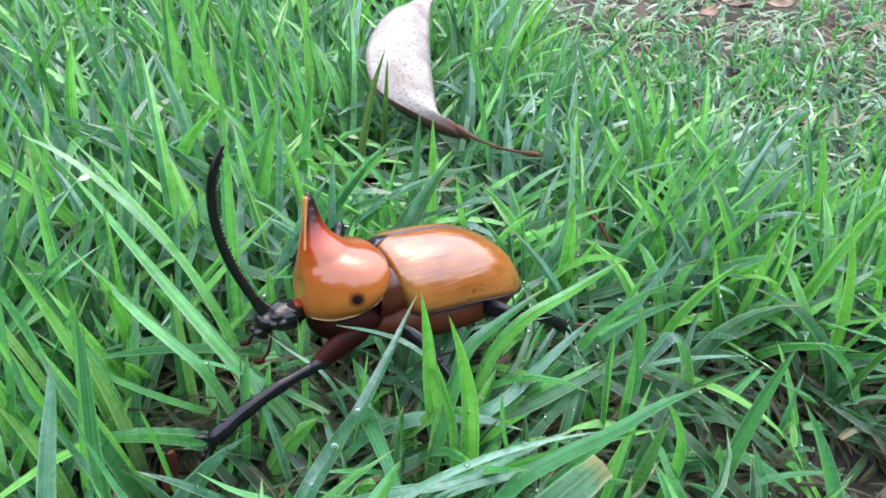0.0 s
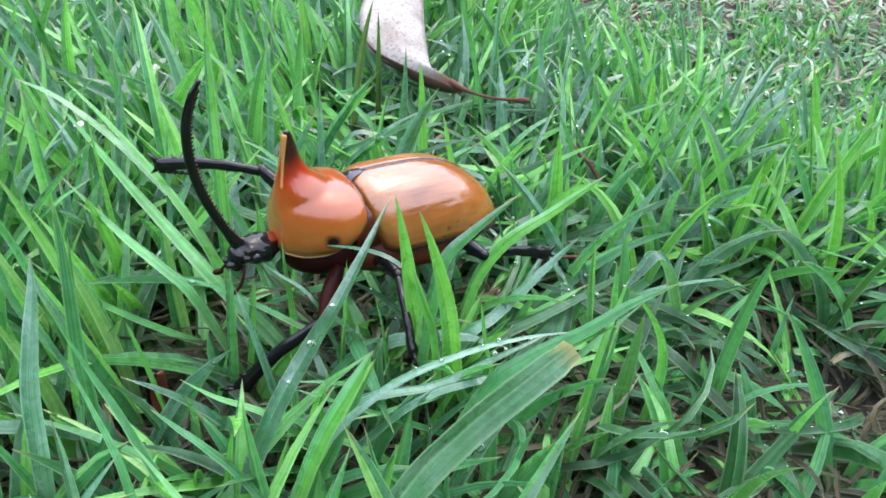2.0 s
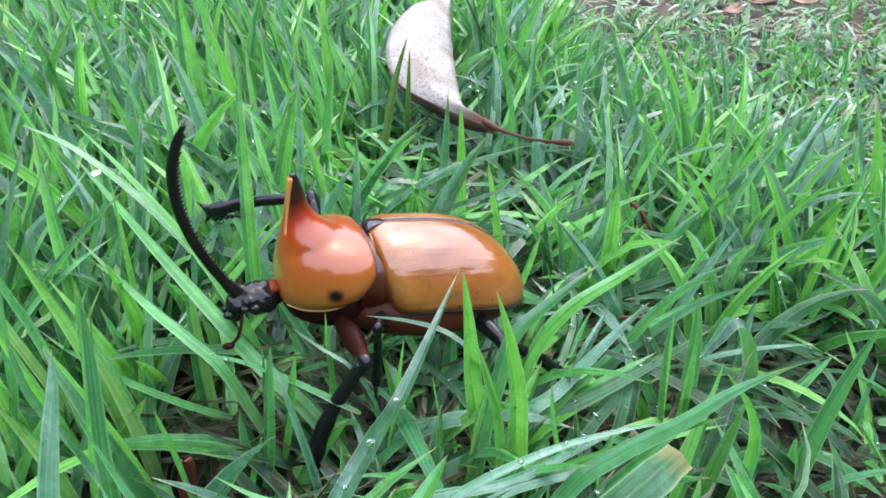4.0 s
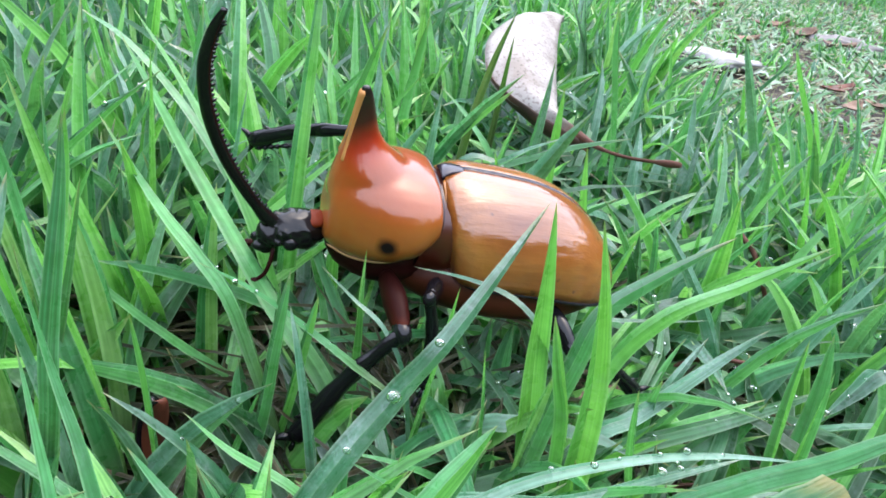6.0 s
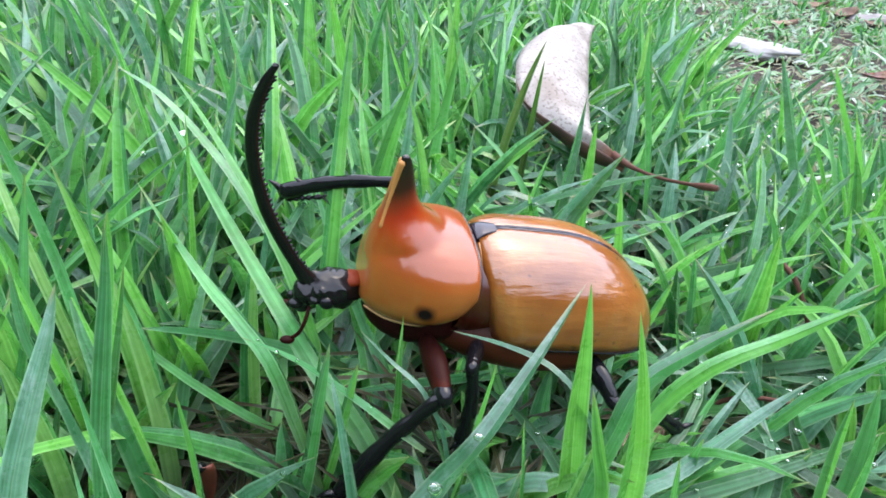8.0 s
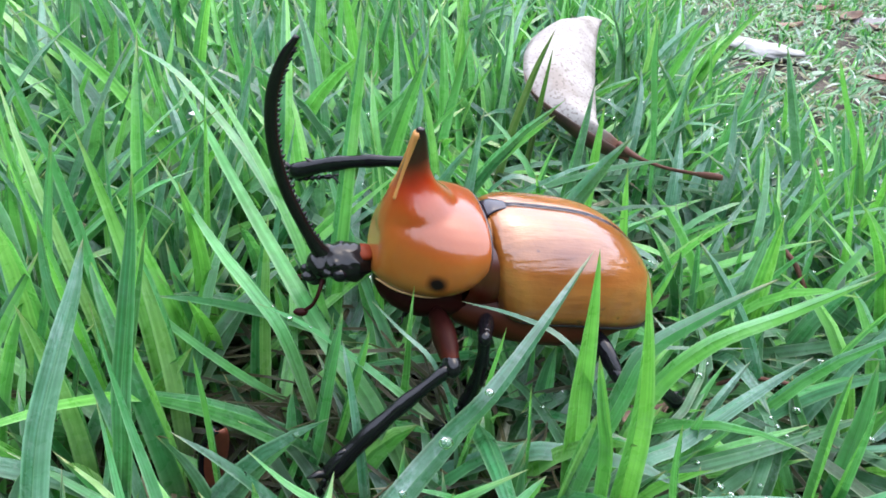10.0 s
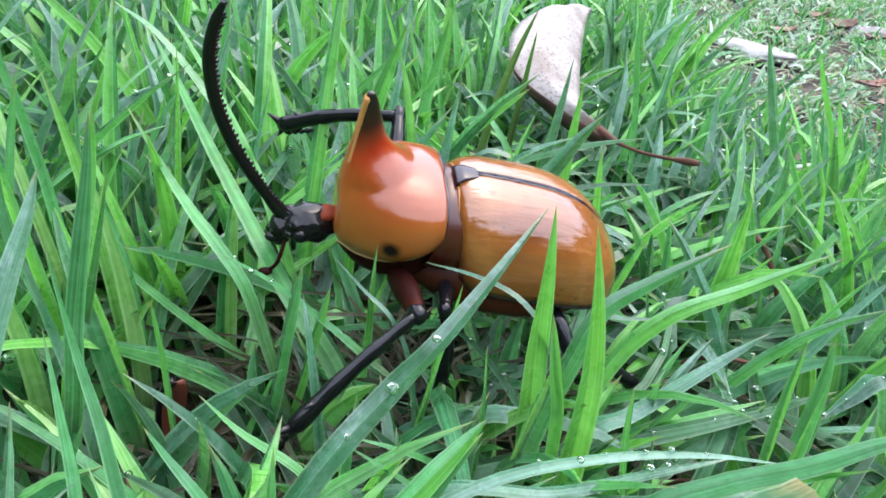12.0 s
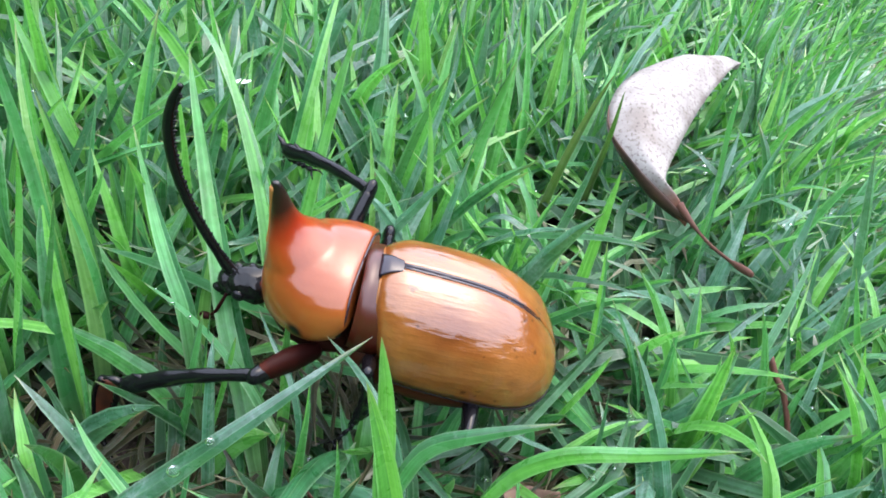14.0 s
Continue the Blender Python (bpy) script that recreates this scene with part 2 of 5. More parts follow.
def drawn_out(nodes, links, stretch, scale, detail=5.0):
    """Noise drawn out along the body."""
    tc = nodes.new("ShaderNodeTexCoord")
    mp = nodes.new("ShaderNodeMapping")
    mp.inputs["Scale"].default_value = (1.0 / stretch, 1.0, 1.0)
    n = nodes.new("ShaderNodeTexNoise")
    n.inputs["Scale"].default_value, n.inputs["Detail"].default_value = scale, detail
    links.new(tc.outputs["Object"], mp.inputs["Vector"])
    links.new(mp.outputs[0], n.inputs["Vector"])
    return n.outputs[0]


ELYTRON, _n, _l, _p, _c = shell_material("elytron_shell", [(0.3, (0.15, 0.042, 0.007)), (0.5, (0.215, 0.072, 0.014)), (0.7, (0.27, 0.105, 0.024))], 70.0)
_p.inputs["Coat IOR"].default_value = 1.68
_specks = ramp(_n, [(0.27, (0.05, 0.016, 0.006)), (0.33, (1, 1, 1))])
_l.new(noise_node(_n, _l, 420.0, 2.0).outputs[0], _specks.inputs[0])
_c = mixed(_n, _l, "MULTIPLY", 0.6, _c, _specks.outputs[0])
_smudge = ramp(_n, [(0.34, (0.30, 0.19, 0.15)), (0.46, (1, 1, 1))])
_l.new(drawn_out(_n, _l, 4.0, 240.0, 6.0), _smudge.inputs[0])
_c = mixed(_n, _l, "MULTIPLY", 0.28, _c, _smudge.outputs[0])
_grain = ramp(_n, [(0.35, (0.62, 0.52, 0.45)), (0.6, (1, 1, 1))])
_l.new(drawn_out(_n, _l, 12.0, 900.0, 4.0), _grain.inputs[0])
_c = mixed(_n, _l, "MULTIPLY", 0.25, _c, _grain.outputs[0])
_l.new(_c, _p.inputs["Base Color"])
_relief = mixed(_n, _l, "MIX", 0.5, noise_node(_n, _l, 210.0, 5.0).outputs[0], drawn_out(_n, _l, 7.0, 700.0, 4.0))
bump(_n, _l, _relief, 0.34, 0.0010, _p)
_l.new(_p.inputs["Normal"].links[0].from_socket, _p.inputs["Coat Normal"])
_w = ramp(_n, [(0.38, (0.05, 0.05, 0.05)), (0.62, (0.19, 0.19, 0.19))])
_l.new(drawn_out(_n, _l, 3.0, 260.0, 5.0), _w.inputs[0])
_l.new(_w.outputs[0], _p.inputs["Coat Roughness"])

PRONOTUM, _n, _l, _p, _c = shell_material("pronotum_shell", [(0.3, (0.19, 0.046, 0.007)), (0.5, (0.27, 0.078, 0.013)), (0.7, (0.31, 0.11, 0.022))], 75.0)
_p.inputs["Coat IOR"].default_value = 1.46
_w = ramp(_n, [(0.4, (0.04, 0.04, 0.04)), (0.62, (0.17, 0.17, 0.17))])
_l.new(noise_node(_n, _l, 260.0, 6.0).outputs[0], _w.inputs[0])
_l.new(_w.outputs[0], _p.inputs["Coat Roughness"])
_t = _n.new("ShaderNodeTexCoord")
_d = _n.new("ShaderNodeSeparateXYZ")
_l.new(_t.outputs["Object"], _d.inputs[0])
_g = _n.new("ShaderNodeMapRange")
_g.inputs[1].default_value, _g.inputs[2].default_value = -0.001, 0.0115
_l.new(_d.outputs[2], _g.inputs[0])
_c = mixed(_n, _l, "MIX", _g.outputs[0], _c, (0.20, 0.036, 0.004))
_r = ramp(_n, [(0.0, (0.30, 0.05, 0.005)), (0.36, (0.22, 0.018, 0.003)), (0.66, (0.025, 0.004, 0.003)), (1.0, (0.008, 0.005, 0.004))])
_m = ramp(_n, [(0.0, (0, 0, 0)), (0.3, (1, 1, 1))])
_d = _n.new("ShaderNodeVectorMath")
_d.operation = "DOT_PRODUCT"
_d.inputs[1].default_value = (0.6, 0.0, 1.0)
_t = _n.new("ShaderNodeTexCoord")
_l.new(_t.outputs["Object"], _d.inputs[0])
_g = _n.new("ShaderNodeMapRange")
_g.inputs[1].default_value, _g.inputs[2].default_value = 0.0188, 0.0325
_l.new(_d.outputs["Value"], _g.inputs[0])
_g = _g.outputs[0]
_l.new(_g, _r.inputs[0])
_l.new(_g, _m.inputs[0])
_c = mixed(_n, _l, "MIX", _m.outputs[0], _c, _r.outputs[0])
_w = ramp(_n, [(0.15, (1, 1, 1)), (0.6, (0.5, 0.5, 0.5))])
_l.new(_g, _w.inputs[0])
_gloss, _flat = _w.outputs[0], (0.25, 0.25, 0.25)
for _y in (0.0113, -0.0113):
    _k = spot_mask(_n, _l, (0.0106, _y, 0.0018), 0.0010, 0.0020)
    _c = mixed(_n, _l, "MIX", _k, _c, (0.008, 0.005, 0.005))
    _gloss = mixed(_n, _l, "MIX", _k, _gloss, (0.0, 0.0, 0.0))
    _flat = mixed(_n, _l, "MIX", _k, _flat, (0.1, 0.1, 0.1))
_d = _n.new("ShaderNodeVectorMath")
_d.operation = "DOT_PRODUCT"
_d.inputs[1].default_value = (0.45, 0.0, 1.0)
_t = _n.new("ShaderNodeTexCoord")
_l.new(_t.outputs["Object"], _d.inputs[0])
_m = _n.new("ShaderNodeMapRange")
_m.inputs[1].default_value, _m.inputs[2].default_value = 0.0022, 0.0017
_l.new(_d.outputs["Value"], _m.inputs[0])
_c = mixed(_n, _l, "MIX", _m.outputs[0], _c, (0.05, 0.012, 0.007))
_l.new(_c, _p.inputs["Base Color"])
_l.new(_gloss, _p.inputs["Coat Weight"])
_l.new(_flat, _p.inputs["Specular IOR Level"])

BLACK, _n, _l, _p = material("black_chitin", (0.005, 0.0045, 0.005), 0.13, 0.0)
bump(_n, _l, noise_node(_n, _l, 700.0, 4.0).outputs[0], 0.15, 0.0003, _p)
_p.inputs["Specular IOR Level"].default_value = 0.3
LEG, _n, _l, _p = material("leg_chitin", (0.005, 0.0045, 0.006), 0.09, 0.0)
bump(_n, _l, noise_node(_n, _l, 700.0, 4.0).outputs[0], 0.15, 0.0003, _p)
_p.inputs["Specular IOR Level"].default_value = 0.3
RED, _n, _l, _p = material("dark_red_chitin", (0.10, 0.018, 0.008), 0.45, 0.0)
_p.inputs["Specular IOR Level"].default_value = 0.06
_r = ramp(_n, [(0.3, (0.008, 0.002, 0.002)), (0.6, (0.020, 0.004, 0.003)), (0.8, (0.05, 0.010, 0.005))])
_l.new(noise_node(_n, _l, 120.0).outputs[0], _r.inputs[0])
_l.new(_r.outputs[0], _p.inputs["Base Color"])
FRINGE, _n, _l, _p = material("pale_fringe", (0.34, 0.15, 0.035), 0.6)
FRINGE_RED, _n, _l, _p = material("orange_red_chitin", (0.050, 0.008, 0.003), 0.3, 0.1)
LOW_FRINGE, _n, _l, _p = material("lower_fringe", (0.42, 0.24, 0.10), 0.6)
LIP, _n, _l, _p = material("pale_lip", (0.30, 0.12, 0.03), 0.3, 0.3)
NAPE, _n, _l, _p = material("nape_chitin", (0.10, 0.014, 0.003), 0.5, 0.0)
_p.inputs["Specular IOR Level"].default_value = 0.1
BELLY, _n, _l, _p = material("belly_chitin", (0.050, 0.012, 0.005), 0.45, 0.0)
_p.inputs["Specular IOR Level"].default_value = 0.15
RIM, _n, _l, _p = material("rim_chitin", (0.014, 0.009, 0.016), 0.16, 0.0)
_p.inputs["Specular IOR Level"].default_value = 0.5

WATER, _n, _l, _p = material("water", (1, 1, 1), 0.02)
_p.inputs["Transmission Weight"].default_value = 1.0
_p.inputs["IOR"].default_value = 1.333

LEAF, _n, _l, _p = material("dry_leaf", (0.6, 0.5, 0.42), 0.6)
_g = _n.new("ShaderNodeUVMap")
_s = _n.new("ShaderNodeSeparateXYZ")
_l.new(_g.outputs[0], _s.inputs[0])
_r = ramp(_n, [(0.35, (0.14, 0.118, 0.104)), (0.5, (0.205, 0.186, 0.174)), (0.65, (0.255, 0.237, 0.224))])
_l.new(noise_node(_n, _l, 90.0, 6.0).outputs[0], _r.inputs[0])
_k = ramp(_n, [(0.36, (0.25, 0.17, 0.12)), (0.46, (1, 1, 1))])
_l.new(noise_node(_n, _l, 1000.0, 3.0).outputs[0], _k.inputs[0])
_c = mixed(_n, _l, "MULTIPLY", 0.6, _r.outputs[0], _k.outputs[0])
_f = ramp(_n, [(0.09, (0, 0, 0)), (0.17, (1, 1, 1))])
_l.new(_s.outputs[1], _f.inputs[0])
_c = mixed(_n, _l, "MIX", _f.outputs[0], (0.16, 0.06, 0.035), _c)
_l.new(_c, _p.inputs["Base Color"])
bump(_n, _l, noise_node(_n, _l, 300.0, 5.0).outputs[0], 0.4, 0.0006, _p)
# Brown underside, its colour darkened to carry the shade below the leaf.
LEAF_BACK, _n, _l, _p = material("dry_leaf_underside", (0.13, 0.07, 0.04), 0.7)
_r = ramp(_n, [(0.3, (0.022, 0.011, 0.007)), (0.7, (0.075, 0.032, 0.018))])
_l.new(noise_node(_n, _l, 120.0, 6.0).outputs[0], _r.inputs[0])
_l.new(_r.outputs[0], _p.inputs["Base Color"])
STONE, _n, _l, _p = material("pale_stone", (0.6, 0.58, 0.56), 0.8)
_r = ramp(_n, [(0.3, (0.11, 0.108, 0.10)), (0.5, (0.22, 0.22, 0.215)), (0.7, (0.34, 0.34, 0.335))])
_l.new(noise_node(_n, _l, 80.0, 6.0).outputs[0], _r.inputs[0])
_l.new(_r.outputs[0], _p.inputs["Base Color"])
GREY_STONE, _n, _l, _p = material("grey_stone", (0.2, 0.2, 0.2), 0.85)
_r = ramp(_n, [(0.3, (0.08, 0.075, 0.075)), (0.5, (0.15, 0.145, 0.145)), (0.7, (0.24, 0.235, 0.235))])
_l.new(noise_node(_n, _l, 80.0, 6.0).outputs[0], _r.inputs[0])
_l.new(_r.outputs[0], _p.inputs["Base Color"])
BARK, _n, _l, _p = material("twig_bark", (0.075, 0.025, 0.014), 0.75)
bump(_n, _l, noise_node(_n, _l, 600.0, 4.0).outputs[0], 0.6, 0.0005, _p)
HEDGE, _n, _l, _p = material("hedge_foliage", (0.05, 0.09, 0.03), 0.7)
_r = ramp(_n, [(0.35, (0.015, 0.03, 0.012)), (0.55, (0.045, 0.09, 0.03)), (0.7, (0.08, 0.14, 0.05))])
_l.new(noise_node(_n, _l, 15.0, 8.0).outputs[0], _r.inputs[0])
_l.new(_r.outputs[0], _p.inputs["Base Color"])
bump(_n, _l, noise_node(_n, _l, 34.0, 6.0).outputs[0], 1.0, 0.04, _p)

# ---- mesh helpers ----


def mesh_object(name, verts, faces, mat, uvs=None, smooth=True, parent=None):
    me = bpy.data.meshes.new(name)
    me.from_pydata([tuple(v) for v in verts], [], faces)
    if uvs is not None:
        layer = me.uv_layers.new(name="UVMap")
        idx = np.empty(len(me.loops), dtype=np.int32)
        me.loops.foreach_get("vertex_index", idx)
        layer.data.foreach_set("uv", np.asarray(uvs, dtype=np.float32)[idx].ravel())
    if smooth:
        me.polygons.foreach_set("use_smooth", [True] * len(me.polygons))
    for mt in mat if isinstance(mat, list) else [mat]:
        me.materials.append(mt)
    ob = new(name, me)
    ob.parent = parent
    return ob


def grid_faces(rows, cols, closed=False, start=0):
    out = []
    for i in range(rows - 1):
        for j in range(cols if closed else cols - 1):
            k = (j + 1) % cols
            out.append((start + i * cols + j, start + i * cols + k, start + (i + 1) * cols + k, start + (i + 1) * cols + j))
    return out


def spline(pts, n):
    """n points on a smooth curve through the given ones (Catmull-Rom)."""
    p = np.array(pts, float)
    p = np.vstack([2 * p[0] - p[1], p, 2 * p[-1] - p[-2]])
    out = []
    for s in np.linspace(0, len(pts) - 1 - 1e-6, n):
        i, u = int(s), s - int(s)
        a, b, c, d = p[i:i + 4]
        out.append(0.5 * (2 * b + (c - a) * u + (2 * a - 5 * b + 4 * c - d) * u * u + (3 * b - a - 3 * c + d) * u ** 3))
    return np.array(out)


def tube(pts, radii, sides=12, squash=1.0, side=(0, 1, 0)):
    """Verts and faces of a closed tube along pts; squash flattens it across the given side."""
    pts = np.asarray(pts, float)
    t = np.gradient(pts, axis=0)
    t /= np.linalg.norm(t, axis=1)[:, None]
    verts = []
    for q, d, r in zip(pts, t, radii):
        a = np.cross(d, side)
        a = a / (np.linalg.norm(a) + 1e-12)
        b = np.cross(d, a)
        for k in range(sides):
            w = 2 * math.pi * k / sides
            verts.append(q + r * (math.cos(w) * a + squash * math.sin(w) * b))
    faces = grid_faces(len(pts), sides, True)
    faces.append(tuple(range(sides))[::-1])
    faces.append(tuple((len(pts) - 1) * sides + k for k in range(sides)))
    return verts, faces


def joined(*pieces):
    verts, faces = [], []
    for v, f in pieces:
        n = len(verts)
        verts += [tuple(q) for q in v]
        faces += [tuple(n + i for i in q) for q in f]
    return verts, faces


def ball(centre, radii, rows=10, cols=16, lump=0.0):
    verts = []
    for i in range(rows + 1):
        a = math.pi * i / rows
        for j in range(cols):
            b = 2 * math.pi * j / cols
            d = Vector((math.sin(a) * math.cos(b), math.sin(a) * math.sin(b), math.cos(a)))
            k = 1 + lump * noise.noise(d * 2.5 + Vector(centre) * 300)
            verts.append((centre[0] + radii[0] * d.x * k, centre[1] + radii[1] * d.y * k, centre[2] + radii[2] * d.z * k))
    return verts, grid_faces(rows + 1, cols, True)


MM = 0.001

# ---- ground ----


def ground():
    verts, n = [], 61
    for i in range(n):
        for j in range(n):
            u, v = 2 * i / (n - 1) - 1, 2 * j / (n - 1) - 1
            x, y = 0.5 * u + 80 * u ** 9, 0.3 + 0.5 * v + 80 * v ** 9
            z = 0.004 * noise.noise(Vector((x * 18, y * 18, 0))) + 0.002 * noise.noise(Vector((x * 60, y * 60, 3)))
            verts.append((x, y, z - 0.002))
    ob = mesh_object("ground", verts, grid_faces(n, n), SOIL)
    return tagged(ob, "dark damp soil under the lawn, bare in places", "ground", kind="structure")


ground()


def unseen_hedge():
    """Closed ring of shrubs that bounds the lawn, added out of view to darken the low sky."""
    verts, rows, cols = [], 14, 160
    for i in range(rows):
        u = i / (rows - 1)
        for j in range(cols):
            a = 2 * math.pi * j / cols
            d = Vector((math.cos(a), math.sin(a), 0))
            tall = 1.0 + 0.3 * noise.noise(d * 6)
            r = 2.4 + 0.2 * noise.noise(Vector((d.x * 9, d.y * 9, u * 4))) + 0.1 * noise.noise(Vector((d.x * 30, d.y * 30, u * 12)))
            verts.append((r * d.x, 0.2 + r * d.y, tall * u - 0.05))
    ob = mesh_object("hedge", verts, grid_faces(rows, cols, True), HEDGE)
    ob.modifiers.new("thick", "SOLIDIFY").thickness = 0.3
    return tagged(ob, "dark green hedge, added out of view round the lawn", "hedge", kind="structure")


unseen_hedge()

# ---- grass ----
rng = np.random.default_rng(7)


def blade_points(bx, by, length, azimuth, tilt, bend, segs, bz=0.0, curl=None):
    """Middle lines of many blades, (n, segs + 1, 3), in metres."""
    s = np.linspace(0, 1, segs + 1)
    mid = (s[1:] + s[:-1]) / 2
    th = tilt[:, None] + bend[:, None] * mid[None, :] ** 1.3
    step = length[:, None] / segs
    way = azimuth[:, None] + (0 if curl is None else curl[:, None] * mid[None, :])
    zero = np.zeros((len(bx), 1))
    px, py, up = (np.hstack([zero, np.cumsum(q * step, axis=1)]) for q in (np.sin(th) * np.cos(way), np.sin(th) * np.sin(way), np.cos(th)))
    return np.stack([bx[:, None] + px, by[:, None] + py, bz + up], axis=2)


def blade_mesh(name, p, width, azimuth, twist, mat, fold=0.38, torn=False):
    """One mesh of folded, tapering blades round the middle lines p."""
    n, k = p.shape[:2]
    s = np.linspace(0, 1, k)
    prof = np.minimum(1, 0.55 + 3 * s) * np.clip(1 - s ** 2.6, 0, 1) ** 0.8
    if torn:
        prof = np.minimum(1, 0.55 + 3 * s) * (1 - 0.12 * s) * np.where(s > 0.93, 0.86, 1.0)
    ang = azimuth[:, None] + math.pi / 2 + twist[:, None] * (0.3 + s[None, :])
    t = np.gradient(p, axis=1)
    t /= np.linalg.norm(t, axis=2)[:, :, None] + 1e-12
    side = np.stack([np.cos(ang), np.sin(ang), np.zeros_like(ang)], axis=2)
    side -= (side * t).sum(2)[:, :, None] * t
    side /= np.linalg.norm(side, axis=2)[:, :, None] + 1e-12
    norm = np.cross(side, t)
    half = (0.5 * width[:, None] * prof)[:, :, None]
    v = np.stack([p - side * half + norm * half * fold, p - norm * half * fold, p + side * half + norm * half * fold], axis=2)
    verts = v.reshape(-1, 3)
    verts[:, 2] = np.maximum(verts[:, 2], 0.0006)
    base = (np.arange(n) * k * 3)[:, None, None]
    i = (np.arange(k - 1) * 3)[None, :, None]
    q = base + i
    f1 = np.concatenate([q, q + 1, q + 4, q + 3], axis=2).reshape(-1, 4)
    f2 = np.concatenate([q + 1, q + 2, q + 5, q + 4], axis=2).reshape(-1, 4)
    faces = np.vstack([f1, f2])
    me = bpy.data.meshes.new(name)
    me.vertices.add(len(verts))
    me.vertices.foreach_set("co", verts.astype(np.float32).ravel())
    me.loops.add(faces.size)
    me.loops.foreach_set("vertex_index", faces.astype(np.int32).ravel())
    me.polygons.add(len(faces))
    me.polygons.foreach_set("loop_start", np.arange(0, faces.size, 4, dtype=np.int32))
    uv = np.zeros((n, k, 3, 2), dtype=np.float32)
    uv[:, :, 1, 0], uv[:, :, 2, 0] = 0.5, 1.0
    uv[..., 1] = s[None, :, None]
    layer = me.uv_layers.new(name="UVMap")
    layer.data.foreach_set("uv", uv.reshape(-1, 2)[faces.ravel()].ravel())
    me.polygons.foreach_set("use_smooth", np.ones(len(faces), dtype=bool))
    me.materials.append(mat)
    me.update(calc_edges=True)
    ends = np.empty(len(me.edges) * 2, dtype=np.int32)
    me.edges.foreach_get("vertices", ends)
    rib = (ends.reshape(-1, 2) % 3 == 1).all(axis=1)
    me.attributes.new("sharp_edge", "BOOLEAN", "EDGE").data.foreach_set("value", rib)
    return new(name, me)


SPOTS = []
AXIS_AT, AXIS_DIR = np.array([-0.027, 0.129]), np.array([-0.906, -0.423])


def smooth_noise(x, y, scale, seed):
    return np.array([noise.noise(Vector((a * scale, b * scale, seed))) for a, b in zip(x, y)])


def bare(x, y):
    """0 in the lawn, 1 on the worn patch."""
    edge = 0.012 + 0.13 * np.clip((0.34 - y) / 0.16, 0, 1) - 0.08 * np.clip((y - 0.5) / 0.5, 0, 1)
    ends = np.clip((0.95 - x) / 0.25, 0, 1) * np.clip((1.5 - y) / 0.3, 0, 1) * np.clip((y + 0.05) / 0.2, 0, 1)
    return np.clip((x - edge + 0.03 * smooth_noise(x, y, 14, 5.0)) / 0.05, 0, 1) * ends


def kept(p):
    """Blades that neither run through the beetle nor stand tall in the trodden strip before it."""
    rel = p[:, :, :2] - AXIS_AT
    along = rel @ AXIS_DIR
    off = rel @ np.array([AXIS_DIR[1], -AXIS_DIR[0]])
    z = p[:, :, 2]
    body = (along > -0.045) & (along < 0.036) & (np.abs(off) < 0.019) & (z > 0.022)
    head = (along > 0.02) & (along < 0.046) & (np.abs(off) < 0.008) & (z > 0.022)
    front = np.maximum(-off - 0.012, 0)
    strip = (along > -0.06) & (along < 0.06) & (off < -0.012) & (z > 0.026 + 0.45 * front)
    high = (p[:, :, 1] < 0.075) & (p[:, :, 1] > -0.15) & (z > 0.05)
    leaf = (p[:, :, 0] > -0.042) & (p[:, :, 0] < -0.003) & (p[:, :, 1] > 0.217) & (p[:, :, 1] < 0.31) & (z > 0.038)
    leaf |= (p[:, :, 0] > -0.044) & (p[:, :, 0] < 0.006) & (p[:, :, 1] > 0.185) & (p[:, :, 1] < 0.25) & (z > 0.025)
    leaf |= (p[:, :, 0] > -0.004) & (p[:, :, 0] < 0.030) & (p[:, :, 1] > 0.180) & (p[:, :, 1] < 0.230) & (z > 0.030)
    hole = (p[:, :, 0] > -0.067) & (p[:, :, 0] < -0.056) & (p[:, :, 1] > 0.086) & (p[:, :, 1] < 0.099) & (z > 0.006)
    gap = (np.hypot((p[:, :, 0] - 0.094) / 0.010, (p[:, :, 1] - 0.1145) / 0.007) < 1) & (z > 0.003)
    rock = (np.hypot((p[:, :, 0] - 0.093) / 0.04, (p[:, :, 1] - 0.53) / 0.045) < 1) & (z > 0.008)
    for a, b, c in ((-0.0555, 0.084, 0.024), (-0.051, 0.0755, 0.033), (-0.046, 0.067, 0.042),
                    (-0.040, 0.099, 0.018), (-0.034, 0.103, 0.026), (-0.038, 0.092, 0.024), (-0.036, 0.0855, 0.031), (-0.031, 0.097, 0.032)):
        hole |= (p[:, :, 0] - a) ** 2 + (p[:, :, 1] - b) ** 2 + (z - c) ** 2 < 0.005 ** 2
    return ~(body | head | strip | high | leaf | rock | hole | gap).any(axis=1)


